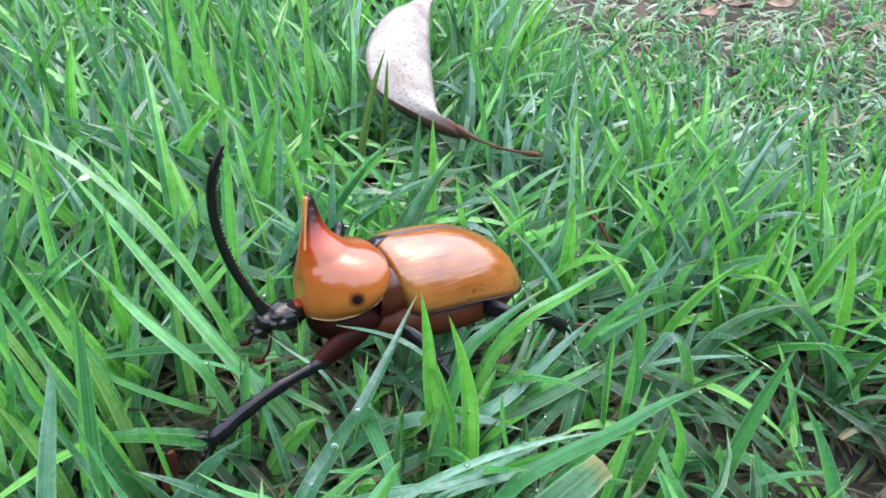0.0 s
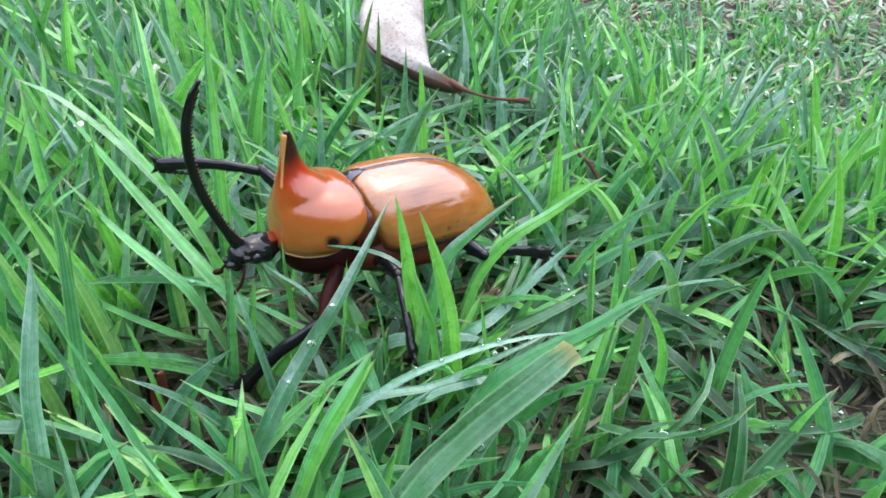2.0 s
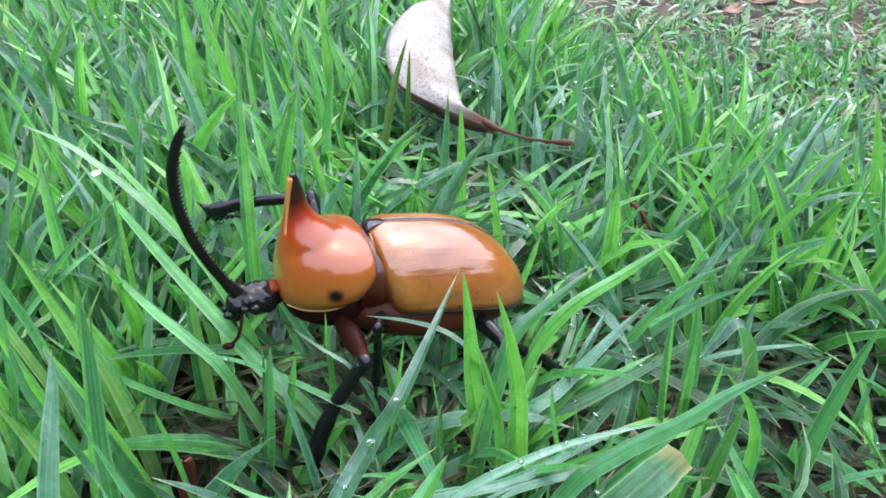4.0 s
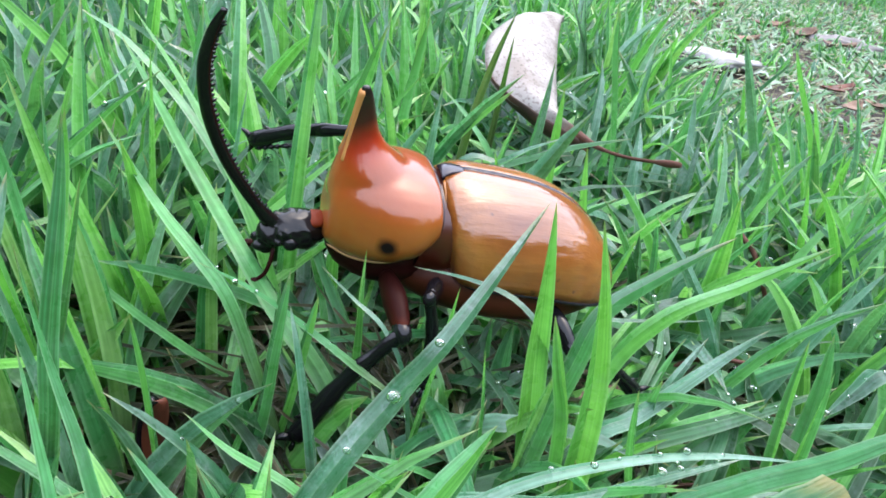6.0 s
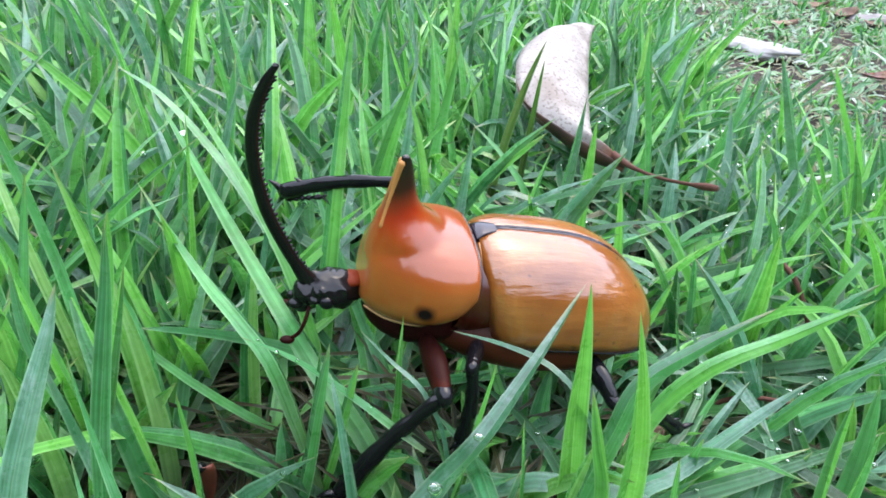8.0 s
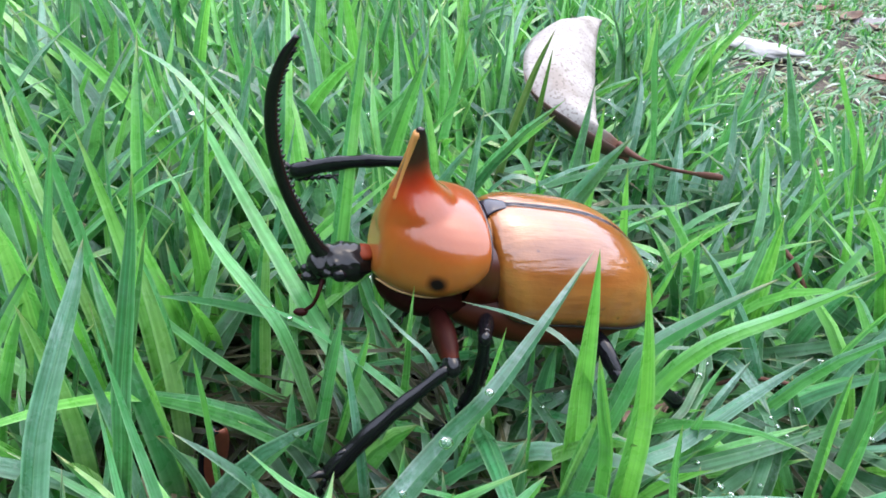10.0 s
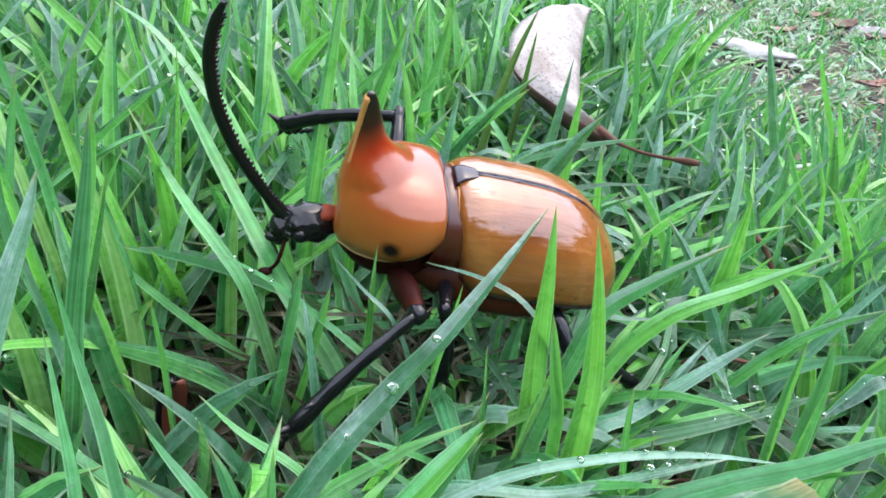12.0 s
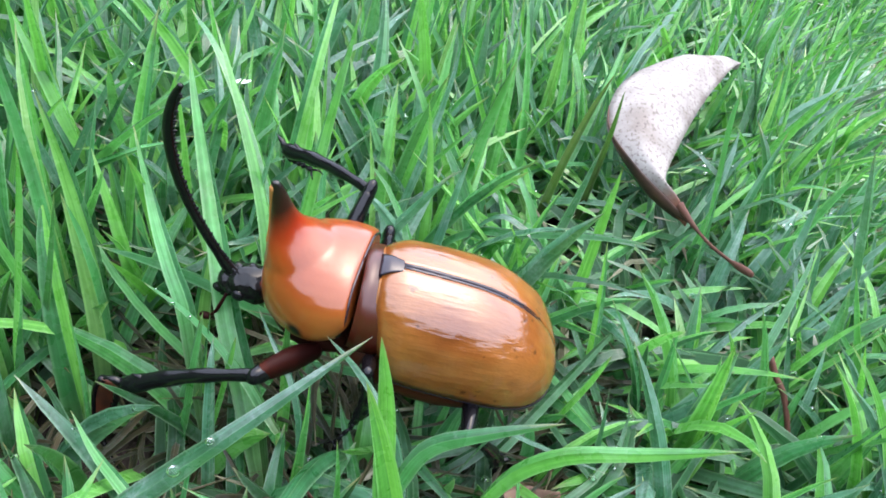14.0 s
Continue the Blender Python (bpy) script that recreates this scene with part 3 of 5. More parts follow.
def turf(name, count, x0, x1, y0, y1, segs, mat, label, tall=1.0, wide=1.0, flat=0.0, avoid=0.0, sparse=0.0, thin=0.42, lift=0.009, rim=False, shoot=1):
    """Many blades in one mesh; shoot: how many grow, in two ranks, from one foot."""
    x, y = (np.repeat(rng.uniform(a, b, count // shoot + 1), shoot)[:count] for a, b in ((x0, x1), (y0, y1)))
    rank = np.arange(count) % shoot
    fan = np.repeat(rng.uniform(-math.pi, math.pi, count // shoot + 1), shoot)[:count]
    x, y = x + (shoot > 1) * rng.normal(0, 0.0013, count), y + (shoot > 1) * rng.normal(0, 0.0013, count)
    b = bare(x, y)
    keep = rng.uniform(0, 1, count) > b * (0.25 + sparse)
    if avoid:
        keep &= ~((np.abs(x) < avoid) & (y < 0.42) & (y > 0.0))
    if rim:
        keep &= ~((x > -0.93) & (x < 0.83) & (y > -0.25) & (y < 1.68)) & (np.hypot(x, y - 0.2) < 2.25)
    if flat and thin:
        keep &= ~((np.abs(x + 0.02) < 0.1) & (y < 0.15) & (rng.uniform(0, 1, count) < 0.75))
    keep &= ~((y < 0.16) & (rng.uniform(0, 1, count) < thin * (1 + 0.75 * (x > 0.01))))
    keep &= rim | ~((y < 0.072) & (rng.uniform(0, 1, count) < 0.6))
    x, y, b, rank, fan = x[keep], y[keep], b[keep], rank[keep], fan[keep]
    n = len(x)
    clump = smooth_noise(x, y, 22, 1.0)
    low = np.clip((x - 0.015) / 0.03, 0, 1) * np.clip((0.19 - y) / 0.05, 0, 1)
    h = 0.060 * (1 + 0.25 * clump) * rng.uniform(0.55, 1.15, n) * (1 - 0.42 * low) * (1 - 0.22 * np.clip((x - 0.02) / 0.03, 0, 1) * (y > 0.17)) * (1 - 0.66 * b) * (1 + 0.12 * np.clip((-0.02 - x) / 0.04, 0, 1)) * tall
    back = np.clip((-0.02 - x) / 0.04, 0, 1) * np.clip((y - 0.13) / 0.04, 0, 1)
    drift = (2.4 - 1.6 * back) * smooth_noise(x, y, 7, 9.0) + np.where(x < -0.03, 2.5, 0.9)
    az = drift + rng.normal(0, 1.9, n) * (1 - 0.55 * back)
    tilt = np.abs(rng.normal(0.22, 0.24, n)) * (1 + 0.35 * low + 0.8 * back) + flat * rng.uniform(0.75, 1.1, n)
    bend = rng.gamma(2.0, 0.36, n) * (1 + 0.2 * low) * np.where((y < 0.14) & (x < 0.03), 0.6, 1.0)
    if shoot > 1:
        az = np.where(rng.uniform(0, 1, n) < 0.45 * back, az, 0.35 * drift + fan + (rank % 2) * math.pi + rng.normal(0, 0.4, n))
        tilt = np.abs(0.08 + 0.17 * rank + rng.normal(0, 0.16, n)) * (1 + 0.35 * low + 0.3 * back)
        h *= 1.08 - 0.05 * rank
    w = rng.uniform(0.0023, 0.0052, n) * (1 - 0.4 * b) * (1 + 0.3 * back) * wide
    p = blade_points(x, y, h, az, tilt, bend, segs, bz=lift * flat * rng.uniform(0, 1, (n, 1)), curl=rng.normal(0, 0.55 + 0.35 * (flat > 0), n))
    k = kept(p)
    ob = blade_mesh(name, p[k], w[k], az[k], rng.normal(0, 0.5, k.sum()), mat)
    SPOTS.append(p[k][:, 2:-1].reshape(-1, 3))
    return tagged(ob, label, "grass", kind="stuff")


turf("lawn_grass", 10800, -0.26, 0.26, 0.02, 0.42, 7, GRASS, "fresh green upright lawn grass with pointed blades", thin=0.50, shoot=5)
turf("wet_grass", 3800, -0.26, 0.26, 0.02, 0.42, 7, GRASS_WAXY, "bluish waxy grass blades wet with dew", tall=0.9, wide=1.15, thin=0.66, shoot=3)
turf("lying_grass", 2600, -0.26, 0.26, 0.02, 0.42, 6, DARKENED_GRASS, "grass blades lying flat in the thatch, darkened in colour for shade", tall=1.1, wide=1.1, flat=1.0)
turf("short_grass", 600, -0.11, 0.05, 0.04, 0.155, 6, GRASS, "short fresh green grass trodden low before the beetle", tall=0.6, wide=1.15)
turf("dry_straw", 2600, -0.26, 0.30, 0.02, 0.6, 5, STRAW, "brown dry straw between the grass", tall=0.8, wide=0.55, flat=1.1, sparse=-0.25)
turf("thatch", 3600, -0.14, 0.16, 0.03, 0.2, 5, THATCH, "dark brown thatch between the grass stems", tall=0.6, wide=0.35, flat=1.15, thin=0.0)
turf("matted_grass", 300, -0.02, 0.2, 0.05, 0.185, 8, DARKENED_GRASS, "long dark wet bluish blades matted over each other", tall=1.0, wide=0.8, flat=0.98, thin=0.0, lift=0.013)
turf("matted_green_grass", 150, -0.09, 0.2, 0.05, 0.185, 8, GRASS_MID, "long dark green blades matted over each other", tall=0.95, wide=0.75, flat=0.85, thin=0.0, lift=0.014)
turf("far_wet_grass", 7000, -0.95, 0.85, 0.1, 1.7, 4, GRASS_WAXY, "bluish wet lawn grass farther off", wide=1.15, avoid=0.26)
turf("far_grass", 36000, -0.95, 0.85, 0.1, 1.7, 4, GRASS, "fresh green lawn grass farther off", wide=1.15, avoid=0.26, shoot=4)
turf("outer_grass", 60000, -2.3, 2.3, -2.1, 2.5, 2, GRASS, "green lawn reaching to the hedge", tall=1.2, wide=4.0, thin=0.0, rim=True)
turf("clippings", 6500, 0.0, 0.7, 0.22, 1.1, 3, CLIPPED, "pale grass clippings scattered on the worn patch", tall=0.95, wide=1.25, flat=0.75, sparse=-0.25)
turf("far_straw", 5000, -0.1, 0.7, 0.25, 1.2, 3, STRAW, "dry straw and clippings on the worn patch", tall=0.9, flat=1.1, wide=0.8, sparse=-0.25)


# ---- single long blades that stand out ----


def long_blade(points, width, mat=GRASS, twist=0.0, label="long bright green grass blade with a pointed tip", torn=False):
    """One grass blade from its foot through the given points (mm) to its tip."""
    p = spline(points, 22)[None] * 0.001
    t = p[0, -1] - p[0, 0]
    az = np.array([math.atan2(t[1], t[0])])
    ob = blade_mesh("grass_shoot", p, np.array([width * 0.001]), az, np.array([twist]), mat, 0.3, torn)
    return tagged(ob, label, "grass shoot", group="long grass blades")


WET = "bluish wet grass blade with dew drops"
PALE = "pale folded grass blade"
long_blade([(2, 108, 0), (-3, 105, 16), (-6, 103, 36), (-7.5, 101, 51), (-9, 98, 64.8)], 4.0, GRASS_FRESH, 1.4)
long_blade([(5, 98, 0), (3, 97, 20), (1.5, 94, 40), (-1, 91, 55), (-4, 88, 68)], 4.2, GRASS_FRESH, 1.5)
long_blade([(-42, 58, 0), (-33, 66, 24), (-27.4, 72, 37), (-21.8, 78, 46), (-18, 80.5, 52), (-14, 87.5, 58.2), (-9.6, 97, 65)], 3.4, GRASS_WAXY, 1.2, WET)
long_blade([(-12, 96, 0), (-11, 100, 14), (-12, 101, 28), (-13.5, 100, 40)], 2.4, twist=1.3)
long_blade([(-24, 106, 0), (-22, 103, 18), (-20.5, 101, 31), (-19.6, 100, 40), (-18.5, 98, 50)], 2.5, twist=1.2)
long_blade([(3, 101, 6), (-1, 102.5, 30), (-5, 103.5, 41), (-10.6, 104.6, 46.2), (-18, 108, 46), (-27, 112.3, 43.4)], 1.9, GRASS_WAXY, 0.4, PALE)
long_blade([(2, 158, 0), (5, 156, 15), (8, 153, 29), (10.1, 151.6, 38.8)], 2.8, twist=1.4)
long_blade([(-6, 96, 0), (-4, 97, 28), (-1.5, 98, 43), (0.5, 100, 50), (6.5, 102, 56), (14.8, 105, 62.5)], 3.3, twist=0.9)
long_blade([(2, 118, 0), (6, 120, 26), (13, 122, 39), (24.5, 125, 47), (35, 126, 55.9)], 3.4, twist=0.9)
long_blade([(-46, 174, 0), (-42, 174, 22), (-33.7, 174, 33), (-23.5, 173, 38.6), (-7, 172, 47.6), (6.4, 171.2, 53)], 3.6, twist=0.8)
long_blade([(-45, 168, 0), (-42, 166, 22), (-37.8, 165, 36.7), (-33.4, 163, 44), (-26, 161, 54), (-19.7, 159.2, 61.3)], 4.2, GRASS_FRESH, 0.9)
long_blade([(-38, 174, 0), (-36, 174, 26), (-29, 173, 40), (-22, 173, 41), (-15.4, 172, 38.6), (-12.5, 170, 33), (-11.5, 169, 24)], 2.6, GRASS_WAXY, 0.3, PALE)
long_blade([(52, 218, 0), (49, 219, 22), (46, 220, 38), (42, 222, 49), (37.7, 224, 60), (33.5, 226, 70)], 4.6, GRASS_WAXY, 1.2)
long_blade([(-20, 103, 0), (-24, 106, 24), (-29, 108, 33.5), (-35.6, 110, 37), (-41.6, 112, 40)], 1.6, GRASS_WAXY, 0.5, PALE)
long_blade([(-2, 124, 20), (2, 125, 33), (8, 125, 35.6), (14, 125, 37), (21, 125, 39)], 1.3, GRASS_WAXY, 0.2, PALE)
long_blade([(-77, 90, 0), (-75, 88, 18), (-71.7, 88, 36), (-68.3, 88, 55.5), (-66.8, 88, 67)], 3.8, twist=1.4)
long_blade([(-58, 78, 0), (-65.7, 80, 26.6), (-70.6, 80, 41.7), (-73.7, 80, 51.3), (-74.5, 80, 62)], 4.2, GRASS_WAXY, 1.3)
long_blade([(-50, 130, 0), (-58, 135, 21), (-68, 140, 37), (-82, 145, 53), (-95.6, 150, 65)], 5.2, twist=0.9)
long_blade([(-54, 138, 0), (-64, 142, 26), (-80, 148, 44), (-98, 154, 56), (-112, 158, 60)], 4.4, twist=0.8)
long_blade([(-14, 44, 20), (-4, 53, 38), (5, 60, 45), (13.6, 65.5, 50), (21.8, 71, 53.7)], 6.0, DARKENED_GRASS, 0.3, "broad green grass blade with a torn tip", True)
long_blade([(-40, 84, 12), (-14, 80, 31), (-0.4, 82, 33.5), (10.9, 86, 37.4), (20.5, 90, 40)], 2.4, GRASS_WAXY, 0.5, WET)
long_blade([(44, 97, 0), (46, 96, 20), (45.7, 96, 31), (42, 95, 40.5), (36.2, 95, 48)], 2.8, twist=0.6)
long_blade([(60, 128, 10), (54, 125, 30), (48, 122, 38.3), (44.5, 120, 35), (40.9, 118, 30.3)], 4.4, GRASS_WAXY, 0.2, "short pale bluish blade bent over")
long_blade([(-30, 62, 12), (-20, 67, 31), (-9, 72.5, 41), (3, 78, 44.5), (15, 82.5, 45.5), (27, 87, 44)], 1.9, GRASS_WAXY, 0.35, WET)
long_blade([(-2, 104, 12), (5.7, 108, 24), (11.6, 112, 26.3), (22, 120, 33), (30.7, 125, 40)], 3.4, GRASS_WAXY, 0.5, WET)
long_blade([(14, 124, 4), (18, 128, 16), (21, 132, 22), (25.8, 138, 28.5)], 2.6, GRASS_WAXY, 0.5, PALE)
long_blade([(36, 112, 0), (34, 113, 22), (32.5, 113, 36), (31.9, 113.2, 46)], 2.2, twist=1.2)
long_blade([(40, 116, 0), (39, 115, 20), (38, 114, 33), (37, 113, 42)], 2.2, twist=1.2)
long_blade([(90, 106, 0), (84, 108, 8), (79, 111, 15), (75, 113, 20)], 3.0, twist=0.8)

long_blade([(-36, 116, 0), (-35, 114, 22), (-34.8, 112, 36), (-34.6, 111.5, 45)], 2.4, twist=1.2)
long_blade([(-98, 121, 0), (-97.5, 120, 14), (-97, 119, 31)], 3.6, GRASS_WAXY, 1.2)
long_blade([(-84, 96, 0), (-80, 95, 12), (-75.4, 95, 31), (-70.3, 95, 55)], 3.4, twist=1.4)
long_blade([(-48, 107, 0), (-47, 106, 14), (-46.5, 105, 26), (-45.5, 105, 41)], 2.8, twist=1.3)
long_blade([(-49, 99, 0), (-46, 100, 15), (-44.1, 100, 32), (-42.6, 100.6, 45)], 3.0, twist=1.2)
long_blade([(-47, 105, 0), (-43.7, 105, 14), (-41, 105, 30), (-39.5, 105, 39)], 2.4, twist=1.3)
long_blade([(-56, 90, 0), (-57, 90, 10), (-58.9, 90, 28), (-61, 90, 39)], 2.8, twist=1.1)
long_blade([(-30, 62, 0), (-24, 65, 18), (-18.8, 68, 29), (-14.4, 72, 38), (-10.4, 75, 46)], 4.0, twist=1.0)
long_blade([(28, 93, 0), (31.5, 96, 15), (34.6, 98, 25), (36.8, 100, 36)], 3.2, twist=0.9)
long_blade([(-20, 78, 14), (-3.7, 80, 31.5), (11.6, 84, 35), (27.2, 88, 39)], 2.6, GRASS_WAXY, 0.2, WET)
long_blade([(-7, 99, 0), (-6, 99, 16), (-5, 98, 30), (-3.6, 97, 41)], 3.0, twist=1.2)
long_blade([(20, 96, 0), (14, 98, 14), (10, 99, 28), (8, 99.5, 40)], 2.6, twist=0.9)
long_blade([(-18, 70, 0), (-20, 74, 18), (-21, 77, 30), (-20, 79, 38)], 2.2, twist=1.2)
long_blade([(64, 214, 0), (62, 216, 26), (58, 218, 46), (50, 221, 62), (46, 223, 70)], 4.4, twist=0.8)
long_blade([(12, 226, 0), (10, 228, 24), (6, 230, 44), (2, 231, 60), (0.5, 231.5, 70)], 4.0, twist=1.2)



def grass_tuft(x, y, count, mat, label, tall=1.0, group="grass tufts before the beetle"):
    """A shoot of grass: blades in two ranks from one foot."""
    thing = new("grass_tuft")
    thing.location = (x, y, 0)
    tagged(thing, label, "grass tuft", group=group)
    fan = rng.uniform(-math.pi, math.pi)
    for k in range(count):
        az = np.array([fan + (k % 2) * math.pi + rng.normal(0, 0.45)])
        length = np.array([rng.uniform(0.026, 0.046) * tall * (1.1 - 0.08 * k)])
        tilt, bend = np.array([abs(0.06 + 0.2 * k + rng.normal(0, 0.12))]), rng.gamma(2.0, 0.34, 1) * (0.5 if y < 0.14 and x < 0.03 else 1.0)
        p = blade_points(rng.normal(0, 0.001, 1), rng.normal(0, 0.001, 1), length, az, tilt, bend, 9, curl=rng.normal(0, 0.6, 1))
        if kept(p + np.array([x, y, 0]))[0]:
            blade_mesh("blade", p, rng.uniform(0.0028, 0.0050, 1), az, rng.normal(0, 0.6, 1), mat).parent = thing
    if not thing.children:
        bpy.data.objects.remove(thing)


for _x in np.linspace(-0.105, 0.115, 12):
    for _y in np.linspace(0.068, 0.138, 5):
        if _x > 0.02 and rng.uniform() < 0.45:
            continue
        _fresh = rng.uniform() < 0.6
        grass_tuft(_x + rng.normal(0, 0.006), _y + rng.normal(0, 0.005), int(rng.integers(3, 6)), GRASS_MID if _fresh else DARKENED_GRASS,
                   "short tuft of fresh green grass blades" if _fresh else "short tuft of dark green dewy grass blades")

for _x, _y in [(a, b) for a in np.linspace(0.04, 0.16, 7) for b in (0.145, 0.17, 0.195, 0.22)] + [(a, b) for a in np.linspace(-0.15, -0.07, 5) for b in (0.13, 0.16, 0.19)]:
    _fresh = rng.uniform() < 0.7
    grass_tuft(_x + rng.normal(0, 0.007), _y + rng.normal(0, 0.006), int(rng.integers(3, 6)), GRASS_FRESH if _fresh else GRASS_WAXY,
               "upright tuft of fresh bright green grass blades" if _fresh else "upright tuft of bluish dewy grass blades", 1.3, "grass tufts round the beetle")

NEAR = "green grass blade rising over the shaded turf"
long_blade([(-34, 62, 0), (-44, 63, 18), (-49.4, 65.5, 29.2), (-53.9, 68.7, 36.2), (-58.6, 71.5, 42.6), (-62.8, 74.2, 48.7), (-66.5, 77, 54.5)], 3.4, GRASS_MID, 1.1, NEAR)
long_blade([(-28, 58, 10), (-20, 63, 34), (-14.9, 67.5, 43.4), (-12.5, 69.9, 47), (-10.3, 72.1, 50.4)], 3.0, GRASS, 1.0, NEAR)
long_blade([(-22, 62, 8), (-32, 64, 26), (-39, 65.7, 32.8), (-44.3, 66.9, 36.4), (-48, 67.7, 39)], 2.8, GRASS_MID, 0.8, NEAR)
long_blade([(-45, 52, 4), (-48, 56, 24), (-50.6, 59.6, 35.6), (-54.9, 63.3, 43.5), (-58.9, 66.6, 50.4)], 2.8, GRASS_MID, 1.2, NEAR)
long_blade([(26, 80, 4), (29.5, 84.5, 32), (31.8, 88.3, 42.2), (33.4, 91.1, 46.8), (34.8, 93.7, 51)], 2.6, GRASS, 1.2, NEAR)
long_blade([(-4, 72, 10), (8, 77.5, 36), (16.9, 80.6, 43.2), (26.7, 84.2, 46.8), (35, 87.7, 50.6), (44, 91, 53)], 3.2, GRASS_MID, 0.6, NEAR)
long_blade([(-18, 80, 8), (-26, 80, 20), (-33.2, 80.3, 26.2), (-42.2, 80.6, 29.4), (-48.8, 81.4, 32.6)], 2.8, GRASS_MID, 0.8, NEAR)

DARK_BLADE = "thin dark grass blade before the dry leaf"
long_blade([(-37, 224, 0), (-34, 221, 30), (-30, 217, 52), (-26, 213, 67)], 2.6, THATCH, -1.0, DARK_BLADE)
long_blade([(-29, 237, 0), (-28.2, 237, 24), (-27.4, 235, 43), (-26.5, 229, 58.5)], 2.1, THATCH, -0.3, DARK_BLADE)
long_blade([(-8, 186, 0), (-8.6, 187, 22), (-9.4, 188, 42), (-10, 189, 56.7)], 3.2, GRASS_FRESH, -0.7)

BROAD = "broad upright bright green grass blade"
long_blade([(-66, 74, 2), (-64.6, 77, 28), (-64.3, 78, 40), (-63.7, 80, 52.6), (-63.7, 82, 60.8), (-63.6, 83, 68.8)], 2.6, GRASS_MID, 1.1, BROAD)
long_blade([(-93, 91, 2), (-89, 92, 28.8), (-86.7, 93, 40.3), (-85, 94, 54.4), (-83.4, 95, 66)], 2.6, GRASS_MID, 1.1, BROAD)
long_blade([(-68, 58, 6), (-67, 63, 30), (-66.6, 66, 42.5), (-66, 70, 51.4), (-65.9, 74, 57.7), (-66.1, 77, 63.2)], 3.2, GRASS_WAXY, 0.9, WET)
long_blade([(-44, 104, 12), (-53.6, 108, 31), (-60.6, 110, 37.9), (-67.8, 113, 42), (-74.5, 116, 46.4), (-84, 120, 54)], 4.0, GRASS_MID, 0.7)
long_blade([(-28, 103, 10), (-37.4, 108, 21.8), (-49.3, 114, 30), (-60.5, 121, 37.9), (-72.2, 128, 46.6), (-82.6, 134, 55.4), (-92, 140, 62)], 5.8, GRASS_MID, 0.9, "broad long green blade leaning over")
long_blade([(-27.4, 104, 26), (-38.9, 106, 31), (-49.4, 104, 38), (-56.5, 100, 43)], 2.6, GRASS_MID, 0.8, WET)
long_blade([(2, 94, 0), (0.5, 94.5, 18), (-1, 95, 34), (-3, 96, 41), (-5.7, 97, 49.7)], 3.6, GRASS_FRESH, 1.3)

long_blade([(-96, 158, 0), (-99, 161, 16), (-101, 164, 30), (-102, 166, 43)], 3.2, GRASS_WAXY, 0.9, WET)
long_blade([(-108, 150, 2), (-112, 145, 18), (-116, 140, 23.5), (-125, 135, 30.5), (-134, 129, 36)], 2.0, STRAW, 0.3, "dry tan grass blade bent over")
long_blade([(-34, 96, 6), (-37, 98, 20), (-40.5, 101, 31), (-43.5, 104, 37)], 2.4, GRASS_WAXY, 0.5, PALE)
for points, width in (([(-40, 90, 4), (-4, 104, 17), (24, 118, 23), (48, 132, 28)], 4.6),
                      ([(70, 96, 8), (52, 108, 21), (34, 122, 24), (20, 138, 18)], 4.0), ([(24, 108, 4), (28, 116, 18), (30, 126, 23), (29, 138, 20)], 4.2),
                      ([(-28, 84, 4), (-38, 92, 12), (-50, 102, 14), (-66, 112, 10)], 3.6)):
    long_blade(points, width, DARKENED_GRASS, 0.35, "long bluish wet blade lying over the thatch")

# ---- dew ----


def dew(count):
    spots = np.vstack([s[(np.abs(s[:, 0]) < 0.14) & (s[:, 1] > 0.05) & (s[:, 1] < 0.3)] for s in (SPOTS[1], SPOTS[2], SPOTS[6], SPOTS[6], SPOTS[6])])
    pick = spots[rng.choice(len(spots), count, replace=True)]
    pieces = [ball((x, y, z + 0.0003), (r, r, r * 0.75), 4, 7) for (x, y, z), r in zip(pick, rng.gamma(1.6, 0.00023, count) + 0.00016)]
    v, f = joined(*pieces)
    ob = mesh_object("dew_drops", v, f, WATER)
    return tagged(ob, "small clear dew drops on the grass blades", "dew", kind="stuff")


dew(2600)
for x, y, z, r in ((-21.9, 77.6, 46.2, 1.3), (-18.2, 79.6, 53.2, 0.8), (-25.5, 73.5, 40.8, 0.7), (10.5, 85.6, 38.6, 0.9), (12.6, 86.3, 39.2, 0.6)):
    v, f = ball((x * 0.001, y * 0.001, z * 0.001), (r * 0.0007, r * 0.0007, r * 0.0005), 8, 12)
    tagged(mesh_object("water_drop", v, f, WATER), "clear round water drop on a grass blade", "water drop", group="large drops")



def beads(points, start, stop, count):
    """A row of drops on a blade that runs through the given points (mm)."""
    line = spline(points, 60)
    for u in np.linspace(start, stop, count):
        x, y, z = line[int(59 * u)] + rng.normal(0, 0.35, 3)
        r = rng.uniform(0.22, 0.55)
        v, f = ball((x * MM, y * MM, (z + 0.45) * MM), (r * MM, r * MM, 0.75 * r * MM), 6, 10)
        tagged(mesh_object("water_drop", v, f, WATER), "clear round water drop on a grass blade", "water drop", group="drops along wet blades")


beads([(-30, 62, 12), (-20, 67, 31), (-9, 72.5, 41), (3, 78, 44.5), (15, 82.5, 45.5), (27, 87, 44)], 0.5, 0.8, 6)
beads([(24, 108, 4), (28, 116, 18), (30, 126, 23), (29, 138, 20)], 0.35, 0.75, 7)
beads([(-40, 90, 4), (-4, 104, 17), (24, 118, 23), (48, 132, 28)], 0.5, 0.9, 7)
beads([(-27.4, 104, 26), (-38.9, 106, 31), (-49.4, 104, 38), (-56.5, 100, 43)], 0.3, 0.9, 6)
